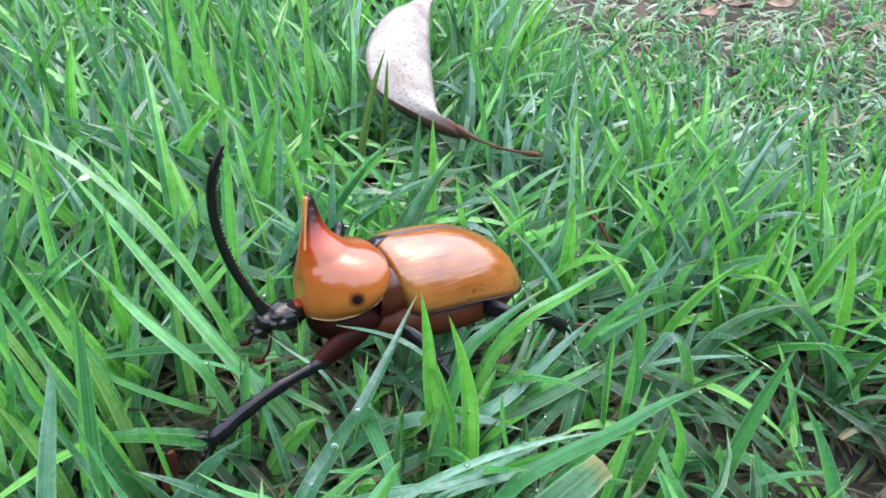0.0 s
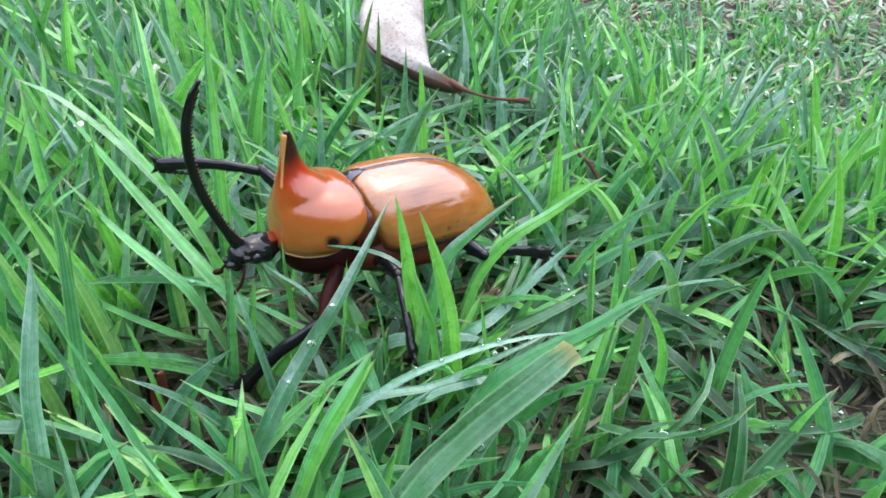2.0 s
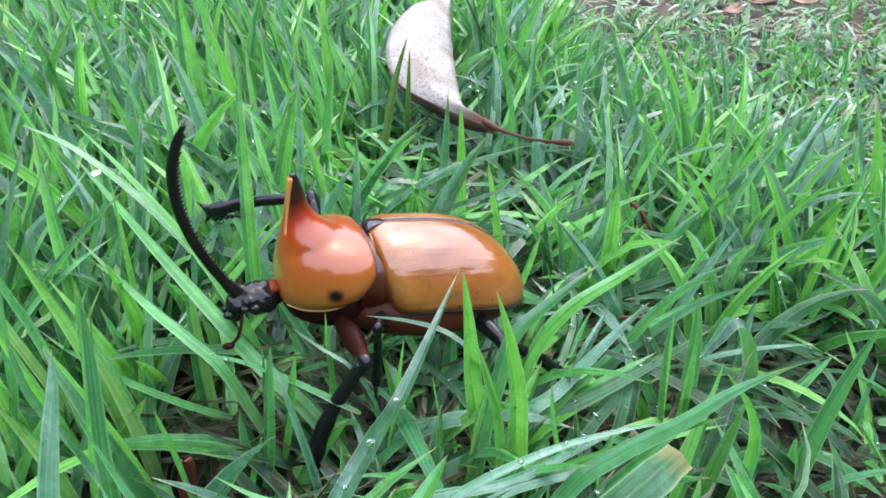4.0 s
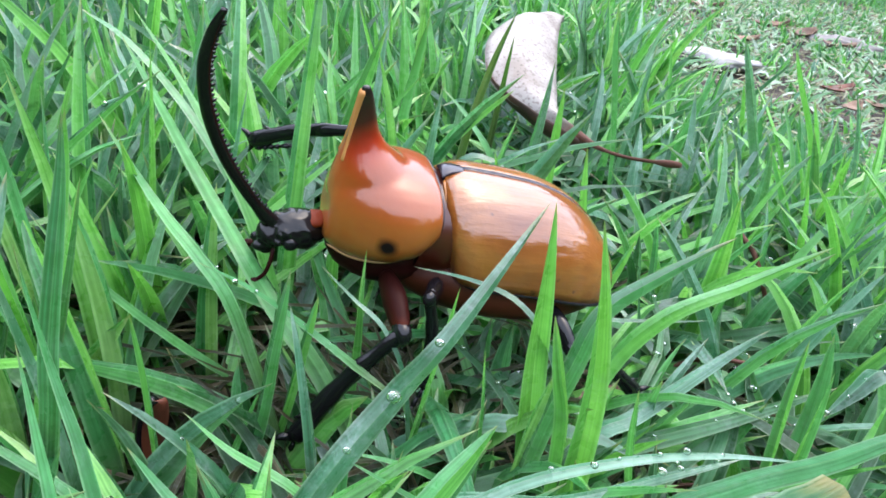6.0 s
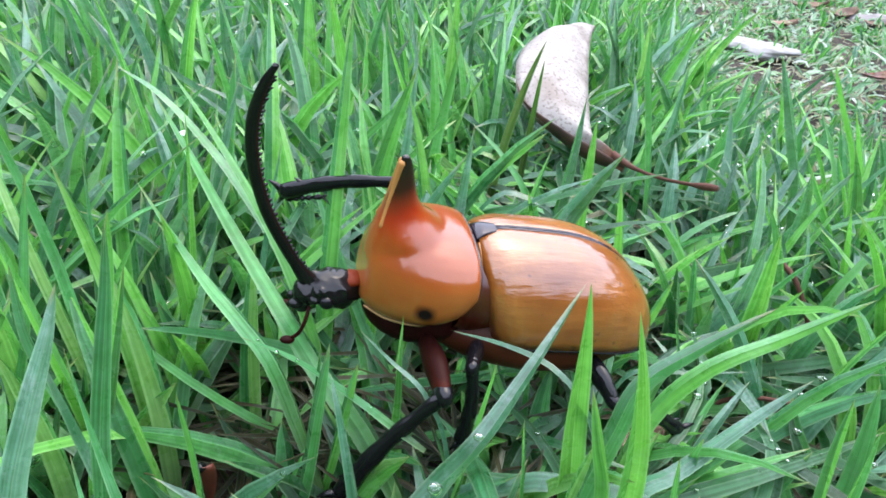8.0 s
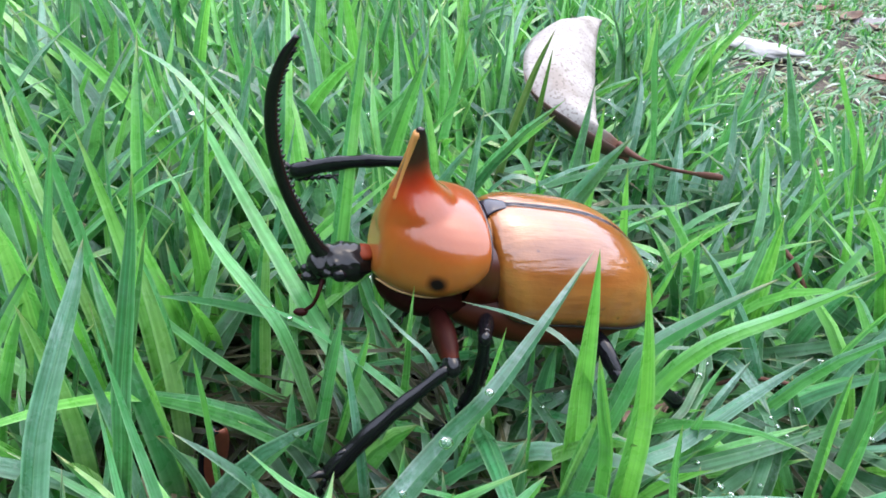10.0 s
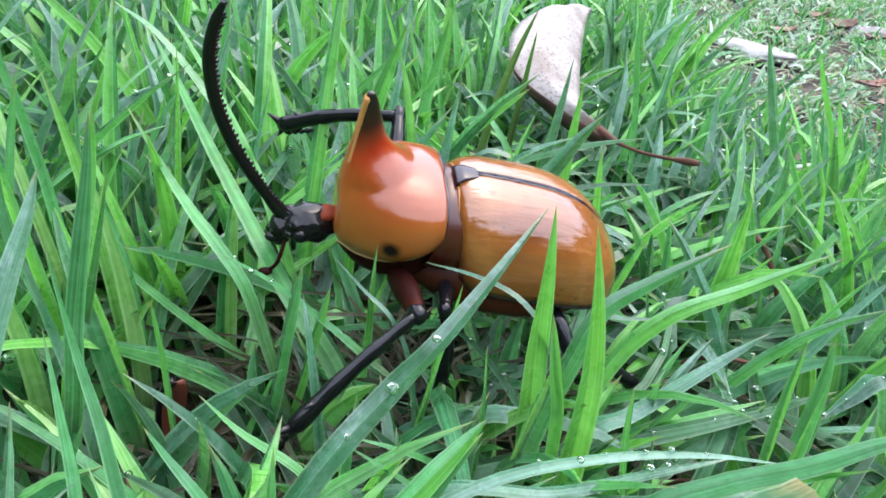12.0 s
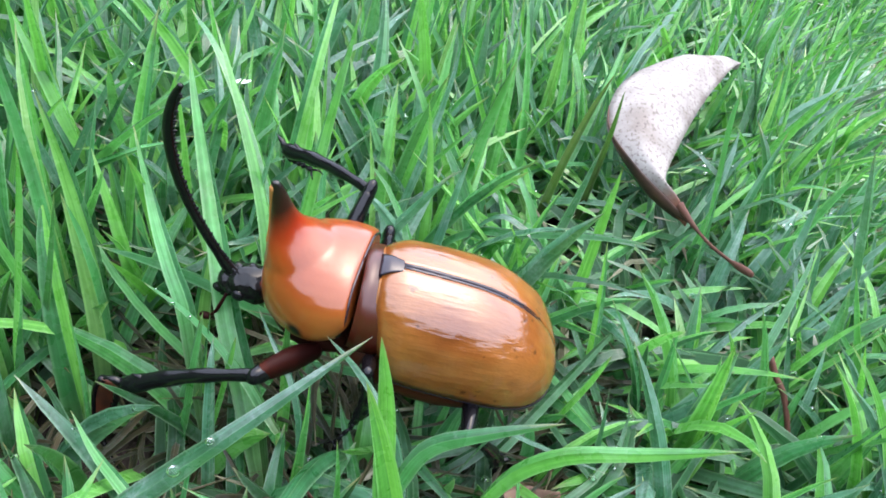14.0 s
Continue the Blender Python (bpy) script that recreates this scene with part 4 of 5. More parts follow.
beads([(60, 128, 10), (54, 125, 30), (48, 122, 38.3), (44.5, 120, 35), (40.9, 118, 30.3)], 0.5, 0.95, 4)

# ---- rhinoceros beetle ----
beetle = new("beetle")
tagged(beetle, "orange-brown rhinoceros beetle with a long black horn, walking in grass", "beetle")
PV, HV = Vector((1 * MM, 0, 6 * MM)), Vector((22 * MM, 0, 3 * MM))


def elytron(sign):
    """Blunt-ended wing case with a rounded shoulder and a low boss before its end."""
    rows, cols = 44, 22
    verts = []
    for i in range(rows):
        u = 1 - (1 - i / (rows - 1)) ** 1.9
        x = 1.4 - 36.2 * u
        end = max(0.0, 1 - ((u - 0.5) / 0.5) ** 3.6) ** 0.5 if u > 0.5 else 1.0
        front = min(1.0, 0.80 + 0.20 * math.sqrt(min(1, u / 0.12)))
        w = (11.8 + 1.4 * math.sin(math.pi * min(1, u * 1.05))) * (0.06 + 0.94 * end) * front
        h = 2.0 + (15.2 - 4.0 * u * u) * (max(0.0, 1 - ((u - 0.45) / 0.55) ** 3.0) ** 0.5 if u > 0.45 else 1.0) * (0.93 + 0.07 * min(1, u / 0.1))
        for j in range(cols):
            a = (j / (cols - 1)) * radians(90)
            y = 0.12 + w * math.sin(a) ** 0.92
            z = 2.0 + (h - 2.0) * max(0.0, math.cos(a)) ** 0.8
            sag = 4.2 * max(0.0, 1 - u / 0.34) ** 1.6 * (j / cols) ** 3.2
            boss = 0.45 * math.exp(-((u - 0.84) / 0.06) ** 2 - ((j / cols - 0.42) / 0.16) ** 2) + 0.5 * math.exp(-((u - 0.07) / 0.06) ** 2 - ((j / cols - 0.74) / 0.12) ** 2)
            verts.append(((x - sag) * MM, sign * (y + 0.7 * boss) * MM, (z + 0.7 * boss - 0.6 - 3.4 * max(0.0, (u - 0.42) / 0.58) ** 1.6) * MM))
    f = grid_faces(rows, cols)
    ob = mesh_object("elytron", verts, f if sign < 0 else [q[::-1] for q in f], ELYTRON, parent=beetle)
    ob.modifiers.new("shell", "SOLIDIFY").thickness = 0.5 * MM
    ob["label"] = "glossy tan wing case"
    edge = [Vector(verts[i * cols + cols - 1]) * 1.012 for i in range(rows)]
    v, fc = tube(edge, [0.42 * MM] * rows, 8)
    mesh_object("margin", v, fc, RIM, parent=ob)["label"] = "thin black edge"
    lip = [Vector(verts[j]) + Vector((0.1, 0, 0)) * MM for j in range(3, cols)]
    v, fc = tube(lip, [0.38 * MM] * len(lip), 8)
    mesh_object("front_lip", v, fc, LIP, parent=ob)["label"] = "pale raised front edge"
    seam = [Vector(verts[i * cols]) + Vector((0, sign * (0.22 + 0.1 * noise.noise(Vector((i * 0.6, sign, 0)))) * MM, 0.40 * MM)) for i in range(2, rows - 1)]
    v, fc = tube(seam, [(0.22 + 0.07 * noise.noise(Vector((i * 0.9, 2.0 * sign, 5))) - 0.05 * i / len(seam)) * MM for i in range(len(seam))], 10, 1.5)
    mesh_object("seam", v, fc, RIM, parent=ob)["label"] = "dark inner edge"
    return ob


elytron(1)
elytron(-1)


def scutellum():
    rows, cols = 16, 11
    verts = []
    for i in range(rows):
        u = i / (rows - 1)
        half = 2.2 * (1 - u) ** 1.15 + 0.2
        for j in range(cols):
            y = half * (2 * j / (cols - 1) - 1)
            verts.append(Vector((2.2 - 7.4 * u, y, 16.72 + 0.25 * math.sin(math.pi * min(1, u * 1.2)) - 0.06 * y * y - 0.6 * max(0, 1 - 6 * u))) * MM)
    ob = mesh_object("scutellum", verts, grid_faces(rows, cols), RIM, parent=beetle)
    ob.modifiers.new("thick", "SOLIDIFY").thickness = 0.6 * MM
    ob["label"] = "shiny black triangle between the wing cases"


scutellum()


def underside():
    v, f = ball((-13.5 * MM, 0, -1.6 * MM), (22.5 * MM, 12.9 * MM, 7.4 * MM), 14, 24, 0.04)
    mesh_object("abdomen", v, f, BELLY, parent=beetle)["label"] = "dark red belly"
    v, f = ball((9 * MM, 0, 0.5 * MM), (10 * MM, 8.6 * MM, 5.5 * MM), 12, 20, 0.06)
    mesh_object("breast", v, f, RED, parent=beetle)["label"] = "dark red breast"
    rings = []
    for i, (x, r) in enumerate(((-1.5, 9.9), (0.5, 10.2), (2.5, 10.1), (4.5, 9.6))):
        for j in range(28):
            a = 2 * math.pi * j / 28
            rings.append((x * MM, r * math.cos(a) * MM, (6.5 + 0.86 * r * math.sin(a)) * MM))
    f = grid_faces(4, 28, True) + [tuple(range(28)), tuple(range(84, 112))[::-1]]
    mesh_object("neck_ring", rings, f, FRINGE_RED, parent=beetle)["label"] = "dark red waist between thorax and wing cases"


underside()


def pronotum():
    """Domed thorax shield whose top front rises into an upright horn; origin at the waist."""
    cols = 32
    xs = [3.1, 5.2, 8.0, 11.0, 14.0, 16.4, 18.3, 19.5, 20.2]
    wide = [10.8, 11.9, 12.3, 11.8, 10.5, 9.0, 7.3, 5.9, 4.5]
    tops = [16.3, 17.0, 17.5, 17.8, 17.8, 17.2, 16.0, 14.5, 12.5]
    lows = [7.0, 3.9, 1.9, 0.8, 0.4, 0.6, 1.1, 1.8, 2.8]
    verts = []
    prof = spline(list(zip(xs, wide, tops, lows)), 30)
    for x, w, top, low in prof:
        mid = low + 0.42 * (top - low)
        for j in range(cols):
            a = 2 * math.pi * j / cols
            s, c = math.sin(a), math.cos(a)
            y = w * math.copysign(abs(s) ** 0.88, s)
            verts.append((x, y, mid + ((top - mid) * abs(c) ** 0.9 if c > 0 else (mid - low) * c)))
    rows = len(prof)
    shield = (verts, grid_faces(rows, cols, True) + [tuple(range(cols)), tuple((rows - 1) * cols + k for k in range(cols))[::-1]])
    hv = []
    hp = spline([(11, 8.0, 9.0, 20.6), (14, 7.0, 7.2, 20.3), (16, 6.9, 6.8, 19.9), (18, 5.2, 5.2, 19.5), (20, 3.5, 3.5, 19.1), (22.5, 2.4, 2.3, 18.8), (25.5, 1.7, 1.5, 18.5), (28.4, 1.1, 0.9, 18.3), (29.8, 0.6, 0.5, 18.1)], 28)
    for z, a, b, fr in hp:
        for k in range(20):
            w = 2 * math.pi * k / 20
            hv.append((fr - a + a * math.cos(w), b * math.sin(w), z))
    horn = (hv, grid_faces(len(hp), 20, True) + [tuple(range(20))[::-1], tuple((len(hp) - 1) * 20 + k for k in range(20))])
    v, f = joined(shield, horn)
    v = [Vector(q) * MM - PV for q in v]
    ob = mesh_object("pronotum", v, f, PRONOTUM, parent=beetle)
    r = ob.modifiers.new("blend", "REMESH")
    r.mode, r.voxel_size, r.use_smooth_shade = "VOXEL", 0.45 * MM, True
    sm = ob.modifiers.new("smooth", "SMOOTH")
    sm.factor, sm.iterations = 0.5, 10
    ob["label"] = "glossy orange thorax shield with a black spot and dark upright horn"
    for name, lip, r, mat, label in (
            ("front_fringe", [(17.8, 0.3, 28.7), (18.15, 0.5, 24), (18.5, 1.0, 20), (19.0, 1.8, 17)], 0.58, FRINGE, "pale hairy front edge of the horn"),
            ("lower_fringe", [(19.4, 4.0, 2.5), (16, 6.5, 2.1), (11.5, 9.0, 3.1), (7, 9.8, 4.9), (5, 9.85, 6.3)], 0.16, LOW_FRINGE, "pale hairy lower edge"),
            ("rim", [(5, 9.8, 6.3), (4.3, 9.8, 7.4), (3.2, 10.2, 11.6), (3.1, 6.6, 15.0), (3.1, 0, 16.0)], 0.22, RIM, "thin dark rim")):
        lip = spline(lip, 30)
        pieces = []
        for sg in (1, -1):
            pts = [Vector((a, sg * b, c)) * MM - PV for a, b, c in lip]
            pieces.append(tube(pts, [0.6 * r * MM] + [r * MM] * 28 + [0.6 * r * MM], 8))
        v, f = joined(*pieces)
        mesh_object(name, v, f, mat, parent=ob)["label"] = label
    return ob


thorax = pronotum()


def head_part():
    lumps = [((24.0, 0, 2.6), (5.0, 3.9, 3.3)), ((28.0, 0, 2.0), (2.8, 2.9, 2.3)), ((29.8, 1.1, 0.0), (1.7, 1.1, 1.0)), ((29.8, -1.1, 0.0), (1.7, 1.1, 1.0)), ((29.0, 0, -0.8), (1.8, 2.0, 1.2))]
    pick = random.Random(4)
    for _ in range(26):
        a, b = pick.uniform(0, 6.28), pick.uniform(-0.2, 1.2)
        lumps.append(((25.5 + 3.6 * math.cos(a) * math.cos(b), 3.4 * math.sin(a) * math.cos(b), 2.3 + 2.9 * math.sin(b)), (pick.uniform(0.5, 0.9),) * 3))
    v, f = joined(*[ball(tuple(q * MM for q in c), tuple(q * MM for q in r), 10, 16, 0.12) for c, r in lumps])
    ob = mesh_object("head", [Vector(q) - HV for q in v], f, BLACK, parent=beetle)
    rm = ob.modifiers.new("blend", "REMESH")
    rm.mode, rm.voxel_size, rm.use_smooth_shade = "VOXEL", 0.22 * MM, True
    sm = ob.modifiers.new("smooth", "SMOOTH")
    sm.factor, sm.iterations = 0.5, 3
    ob["label"] = "small lumpy black head"
    line = spline([(26.4, 0, 2.6), (29.0, 0, 5.0), (32.5, 0, 10.5), (36.0, 0, 17.5), (38.3, 0, 25.0), (38.9, 0, 32.0), (37.9, 0, 37.5), (36.3, 0, 41.0)], 60)
    rad = [2.1 - 1.12 * min(1, i / 13) for i in range(60)]
    rad = [r * (1 if i < 40 else 1 - 0.55 * ((i - 40) / 19) ** 1.5) for i, r in enumerate(rad)]
    pieces = [tube([Vector(q) * MM - HV for q in line], [r * MM for r in rad], 14, 0.8)]
    for i in range(10, 56):
        t = line[i + 1] - line[i - 1]
        t /= np.linalg.norm(t)
        back = np.array([-t[2], 0, t[0]])
        back = back if back[0] < 0 else -back
        root = line[i] + back * rad[i] * 0.75
        size = 0.55 + 0.25 * (i % 3 == 0)
        pieces.append(tube([Vector(root) * MM - HV, Vector(root + back * size * 0.6) * MM - HV, Vector(root + back * size + t * 0.3) * MM - HV],
                           [0.42 * MM, 0.28 * MM, 0.05 * MM], 5))
    v, f = joined(*pieces)
    mesh_object("head_horn", v, f, BLACK, parent=ob)["label"] = "long curved black horn with a toothed rear edge"
    for sg in (1, -1):
        v, f = ball((25.4 * MM, sg * 3.5 * MM, 2.2 * MM), (1.3 * MM, 0.9 * MM, 1.2 * MM), 8, 12)
        mesh_object("eye", [Vector(q) - HV for q in v], f, LEG, parent=ob)
        pts = spline([(28.0, sg * 2.6, 0.6), (28.6, sg * 4.0, -1.2), (29.4, sg * 4.6, -3.2), (30.6, sg * 4.6, -4.6)], 10)
        v, f = joined(tube([Vector(q) * MM - HV for q in pts], [0.35 * MM] * 10, 7), ball(tuple(q * MM for q in (31.2, sg * 4.6, -4.9)), (1.3 * MM, 0.8 * MM, 0.7 * MM), 6, 10))
        v = v[:70] + [tuple(Vector(q) - HV) for q in v[70:]]
        mesh_object("antenna", v, f, RED, parent=ob)["label"] = "short dark red clubbed feeler"
    v, f = ball((21.2 * MM, 0, 4.8 * MM), (2.2 * MM, 2.2 * MM, 0.9 * MM), 8, 14, 0.1)
    mesh_object("nape", [Vector(q) - HV for q in v], f, NAPE, parent=ob)["label"] = "orange-red nape"
    return ob


head = head_part()


def femur_mesh(name, length, thick, mat):
    """Thigh swelling before its middle, with a black end that holds the shin."""
    n = 16
    s = np.linspace(0, 1, n)
    r = [thick * (0.48 + 0.42 * math.sin(math.pi * min(1.0, 0.12 + 0.80 * q)) ** 1.2) for q in s]
    v, f = tube([(length * q, 0, 0.06 * length * math.sin(math.pi * q)) for q in s], r, 14, 0.7)
    ob = mesh_object(name, v, f, mat, parent=beetle)
    kr = [thick * q for q in (0.50, 0.60, 0.62, 0.59, 0.50, 0.34, 0.12)]
    v, f = tube([(length * q, 0, 0) for q in (0.80, 0.88, 0.95, 1.02, 1.08, 1.12, 1.14)], kr, 14, 0.8)
    mesh_object("knee", v, f, LEG, parent=ob)["label"] = "shiny black knee"
    return ob


def tibia_mesh(length, thick, foot, parent, folded=False):
    """Shin that widens to its end, with outer teeth, end spurs and a jointed foot."""
    n = 26
    s = np.linspace(0, 1, n)

    def line(q):
        return Vector((length * q, 0, 0.05 * length * math.sin(math.pi * q)))

    r = [thick * (0.56 + 0.34 * q + 0.05 * math.sin(q * 23)) * (0.7 if i in (0, n - 1) else 1) for i, q in enumerate(s)]
    pieces = [tube([line(q) for q in s], r, 12, 0.72)]
    for q, up, size in ((0.55, 1, 0.45), (0.78, 1, 0.8), (0.97, 1, 1.1), (0.97, -1, 0.9)):
        c = line(q)
        pieces.append(tube([c, c + Vector((0.5, 0, up * 0.85)) * thick * size, c + Vector((1.1, 0, up * 1.35)) * thick * size], [0.45 * thick, 0.28 * thick * size, 0.06 * thick], 7))
    ob = mesh_object("tibia", *joined(*pieces), LEG, parent=parent)
    ob["label"] = "black spiny shin"
    if foot:
        pieces = []
        way = -1 if folded else 1
        side = -0.8 * thick if folded else 0.0
        last = Vector((length * 0.97, 0, side))
        for k in range(5):
            w = foot / 5 * (1.5 if k == 4 else 0.88)
            b = last + Vector((way * w, 0, (0.0 if folded else -0.010 * length * (2 * k + 1))))
            pieces.append(tube([last, last.lerp(b, 0.3), last.lerp(b, 0.8), b], [0.16 * thick, 0.20 * thick, 0.32 * thick, 0.16 * thick], 8))
            last = b
        for sg in (1, -1):
            pieces.append(tube([last, last + Vector((way * 0.5, sg * 0.5, -0.1)) * thick, last + Vector((way * 0.9, sg * 0.7, -0.6)) * thick], [0.15 * thick, 0.12 * thick, 0.03 * thick], 6))
        foot_ob = mesh_object("tarsus", *joined(*pieces), LEG, parent=parent)
        foot_ob["label"] = "thin jointed black foot with two claws"
        return ob, foot_ob
    return ob, None


def limb(a, b):
    """Pose of a limb drawn along +x, from a to b."""
    a, b = Vector(a), Vector(b)
    x = (b - a).normalized()
    y = Vector((0, 0, 1)).cross(x)
    y = y.normalized() if y.length > 1e-4 else Vector((0, 1, 0))
    z = x.cross(y)
    m = Matrix((x, y, z)).transposed().to_4x4()
    m.translation = a
    return m


LEGS = []


def leg(name, label, hip, femur_len, tibia_len, thick, mat, rows, folded=False):
    """rows: seconds, knee and foot in the body's space (mm); the lengths stay, the rows give directions."""
    ob = femur_mesh(name, femur_len * MM, thick * MM, mat)
    ob["label"] = label
    tib, foot = tibia_mesh(tibia_len * MM, thick * 0.74 * MM, tibia_len * (0.30 if "front" in name else 0.42) * MM, ob, folded)
    upper, lower = [], []
    for t, knee, tip in rows:
        h = Vector(hip) * MM
        k = h + (Vector(knee) * MM - h).normalized() * femur_len * MM
        m = limb(h, k)
        upper.append((t, m))
        lower.append((t, m.inverted() @ limb(k, k + (Vector(tip) * MM - k).normalized())))
    LEGS.append((ob, tib, foot, upper, lower))
FRONT_LEFT = [
    (0, (21.3, 10.4, -4.6), (47.0, 12.6, -14.0)),
    (0.5, (20.4, 11.3, -6.5), (42.2, 6.8, -19.9)),
    (1, (19.6, 15.1, -4.5), (43.4, 15.1, -15.1)),
    (1.5, (18.9, 12.6, -10.5), (38.9, 9.8, -24.8)),
    (2, (16.7, 16.6, -7.7), (36.3, 10.6, -23.7)),
    (2.5, (13.4, 16.3, -10.4), (29.5, 9.8, -29.8)),
    (3, (10.5, 19.3, -8.1), (22.9, 15.1, -30.5)),
    (3.5, (8.0, 21.2, -3.5), (18.0, 19.0, -27.4)),
    (4, (6.9, 21.2, -2.9), (16.6, 19.6, -27.0)),
    (6.5, (8.4, 21.5, -1.9), (22.9, 23.1, -23.4)),
    (7, (9.1, 21.5, -1.2), (24.0, 23.1, -22.4)),
    (8, (8.6, 21.5, -0.5), (22.3, 22.0, -22.6)),
    (8.5, (8.3, 21.5, -1.9), (26.1, 27.5, -19.8)),
    (11, (9.6, 21.4, 0.3), (27.6, 28.0, -17.3)),
    (11.5, (8.9, 21.4, 0.3), (26.1, 31.8, -16.2)),
    (12, (7.5, 20.6, 3.5), (25.1, 33.0, -12.0)),
    (12.5, (7.1, 19.1, 6.3), (22.4, 31.6, -11.5)),
    (13, (7.6, 18.3, 7.4), (23.1, 27.4, -11.4)),
    (13.5, (11.6, 19.0, 6.3), (35.3, 22.0, -3.9)),
    (13.8, (15.0, 18.9, 4.0), (36.2, 18.1, -11.1)),
    (14, (17.5, 17.5, 2.8), (39.7, 16.5, -11.8)),
]
FRONT_RIGHT = [
    (0, (4.6, -13.9, 14.0), (10.9, -34.6, 1.5)),
    (0.7, (4.4, -18.1, 8.7), (12.6, -37.3, -5.0)),
    (1, (7.2, -10.9, 17.4), (24.0, -21.5, 2.2)),
    (1.2, (7.6, -14.5, 16.0), (26.3, -31.0, 14.5)),
    (1.5, (5.0, -10.6, 19.4), (27.7, -19.3, 26.3)),
    (2, (16.5, -18.5, 15.0), (38.7, -30.0, 15.8)),
    (2.5, (15.3, -19.4, 14.1), (36.4, -32.1, 9.4)),
    (3, (10.7, -17.3, 15.5), (33.2, -26.6, 10.1)),
    (3.5, (11.4, -17.6, 15.4), (30.7, -31.6, 8.0)),
    (4, (10.0, -15.6, 16.5), (31.5, -26.4, 9.7)),
    (6.5, (11.7, -20.5, 11.9), (32.4, -30.5, 2.1)),
    (7, (11.4, -20.0, 12.6), (30.7, -32.9, 3.2)),
    (8, (10.2, -19.2, 13.2), (32.0, -27.9, 4.7)),
    (8.5, (9.5, -19.8, 11.9), (31.8, -27.8, 3.7)),
    (11, (10.1, -19.2, 13.1), (31.8, -28.5, 4.9)),
    (11.5, (10.7, -20.8, 10.8), (29.4, -33.0, -0.4)),
    (12, (8.3, -20.1, 10.2), (28.7, -29.0, -1.2)),
    (12.5, (8.6, -21.1, 8.2), (29.3, -27.8, -4.1)),
    (13, (9.6, -21.4, 8.3), (31.3, -30.6, 0.2)),
    (13.5, (9.3, -21.3, 8.3), (30.6, -31.6, 0.2)),
    (13.8, (7.2, -16.7, 14.0), (26.0, -30.9, 5.9)),
    (14, (6.3, -16.8, 13.9), (23.9, -32.3, 5.0)),
]
MIDDLE = [
    (0, (-4.9, 16.0, -9.3), (-10.0, 24.8, -24.2)),
    (1.5, (-1.6, 19.8, -0.5), (-3.1, 35.8, -14.3)),
    (4, (3.8, 18.3, 2.5), (1.8, 13.1, -14.6)),
    (8, (3.9, 18.3, 2.4), (2.0, 17.7, -15.5)),
    (12.5, (2.2, 18.6, 3.0), (-3.3, 22.5, -13.8)),
    (13.5, (0.8, 19.3, 1.9), (-5.2, 28.2, -12.5)),
    (14, (0.5, 15.4, 7.0), (-1.3, 14.0, -10.9)),
]
HIND = [
    (0, (-22.6, 19.5, -0.9), (-39.9, 16.7, -10.6)),
    (0.5, (-22.8, 19.3, -0.3), (-40.1, 19.2, -10.3)),
    (1.5, (-27.9, 16.6, -4.7), (-46.2, 20.9, -11.4)),
    (2.2, (-20.6, 19.8, -0.9), (-39.3, 18.8, -8.0)),
    (3, (-23.6, 19.3, -1.9), (-39.2, 19.6, -14.4)),
    (4.5, (-22.5, 17.0, -4.5), (-38.0, 18.0, -14.0)),
    (11, (-22.0, 16.5, -4.5), (-38.0, 18.0, -13.5)),
    (12.5, (-23.0, 17.5, -4.0), (-41.0, 20.0, -12.0)),
    (14, (-18.7, 19.5, -0.0), (-29.6, 15.0, -16.1)),
]


def mirrored(rows):
    return [(t, (a, -b, c), (d, -e, g)) for t, (a, b, c), (d, e, g) in rows]


leg("front_leg", "dark red and black front leg", (9, 8.5, -1), 13, 26, 3.0, RED, FRONT_LEFT)
leg("front_leg", "dark red and black front leg", (9, -8, 2), 16, 25, 2.6, LEG, FRONT_RIGHT, True)
leg("middle_leg", "black middle leg", (0, 9, -2), 11, 18, 2.4, LEG, MIDDLE)
leg("middle_leg", "black middle leg", (0, -9, -2), 11, 18, 2.4, LEG, mirrored(MIDDLE))
leg("hind_leg", "black hind leg", (-20, 9, -3), 11, 20, 2.4, LEG, HIND)
leg("hind_leg", "black hind leg", (-20, -9, -3), 11, 20, 2.4, LEG, mirrored(HIND))

# ---- dry leaf ----


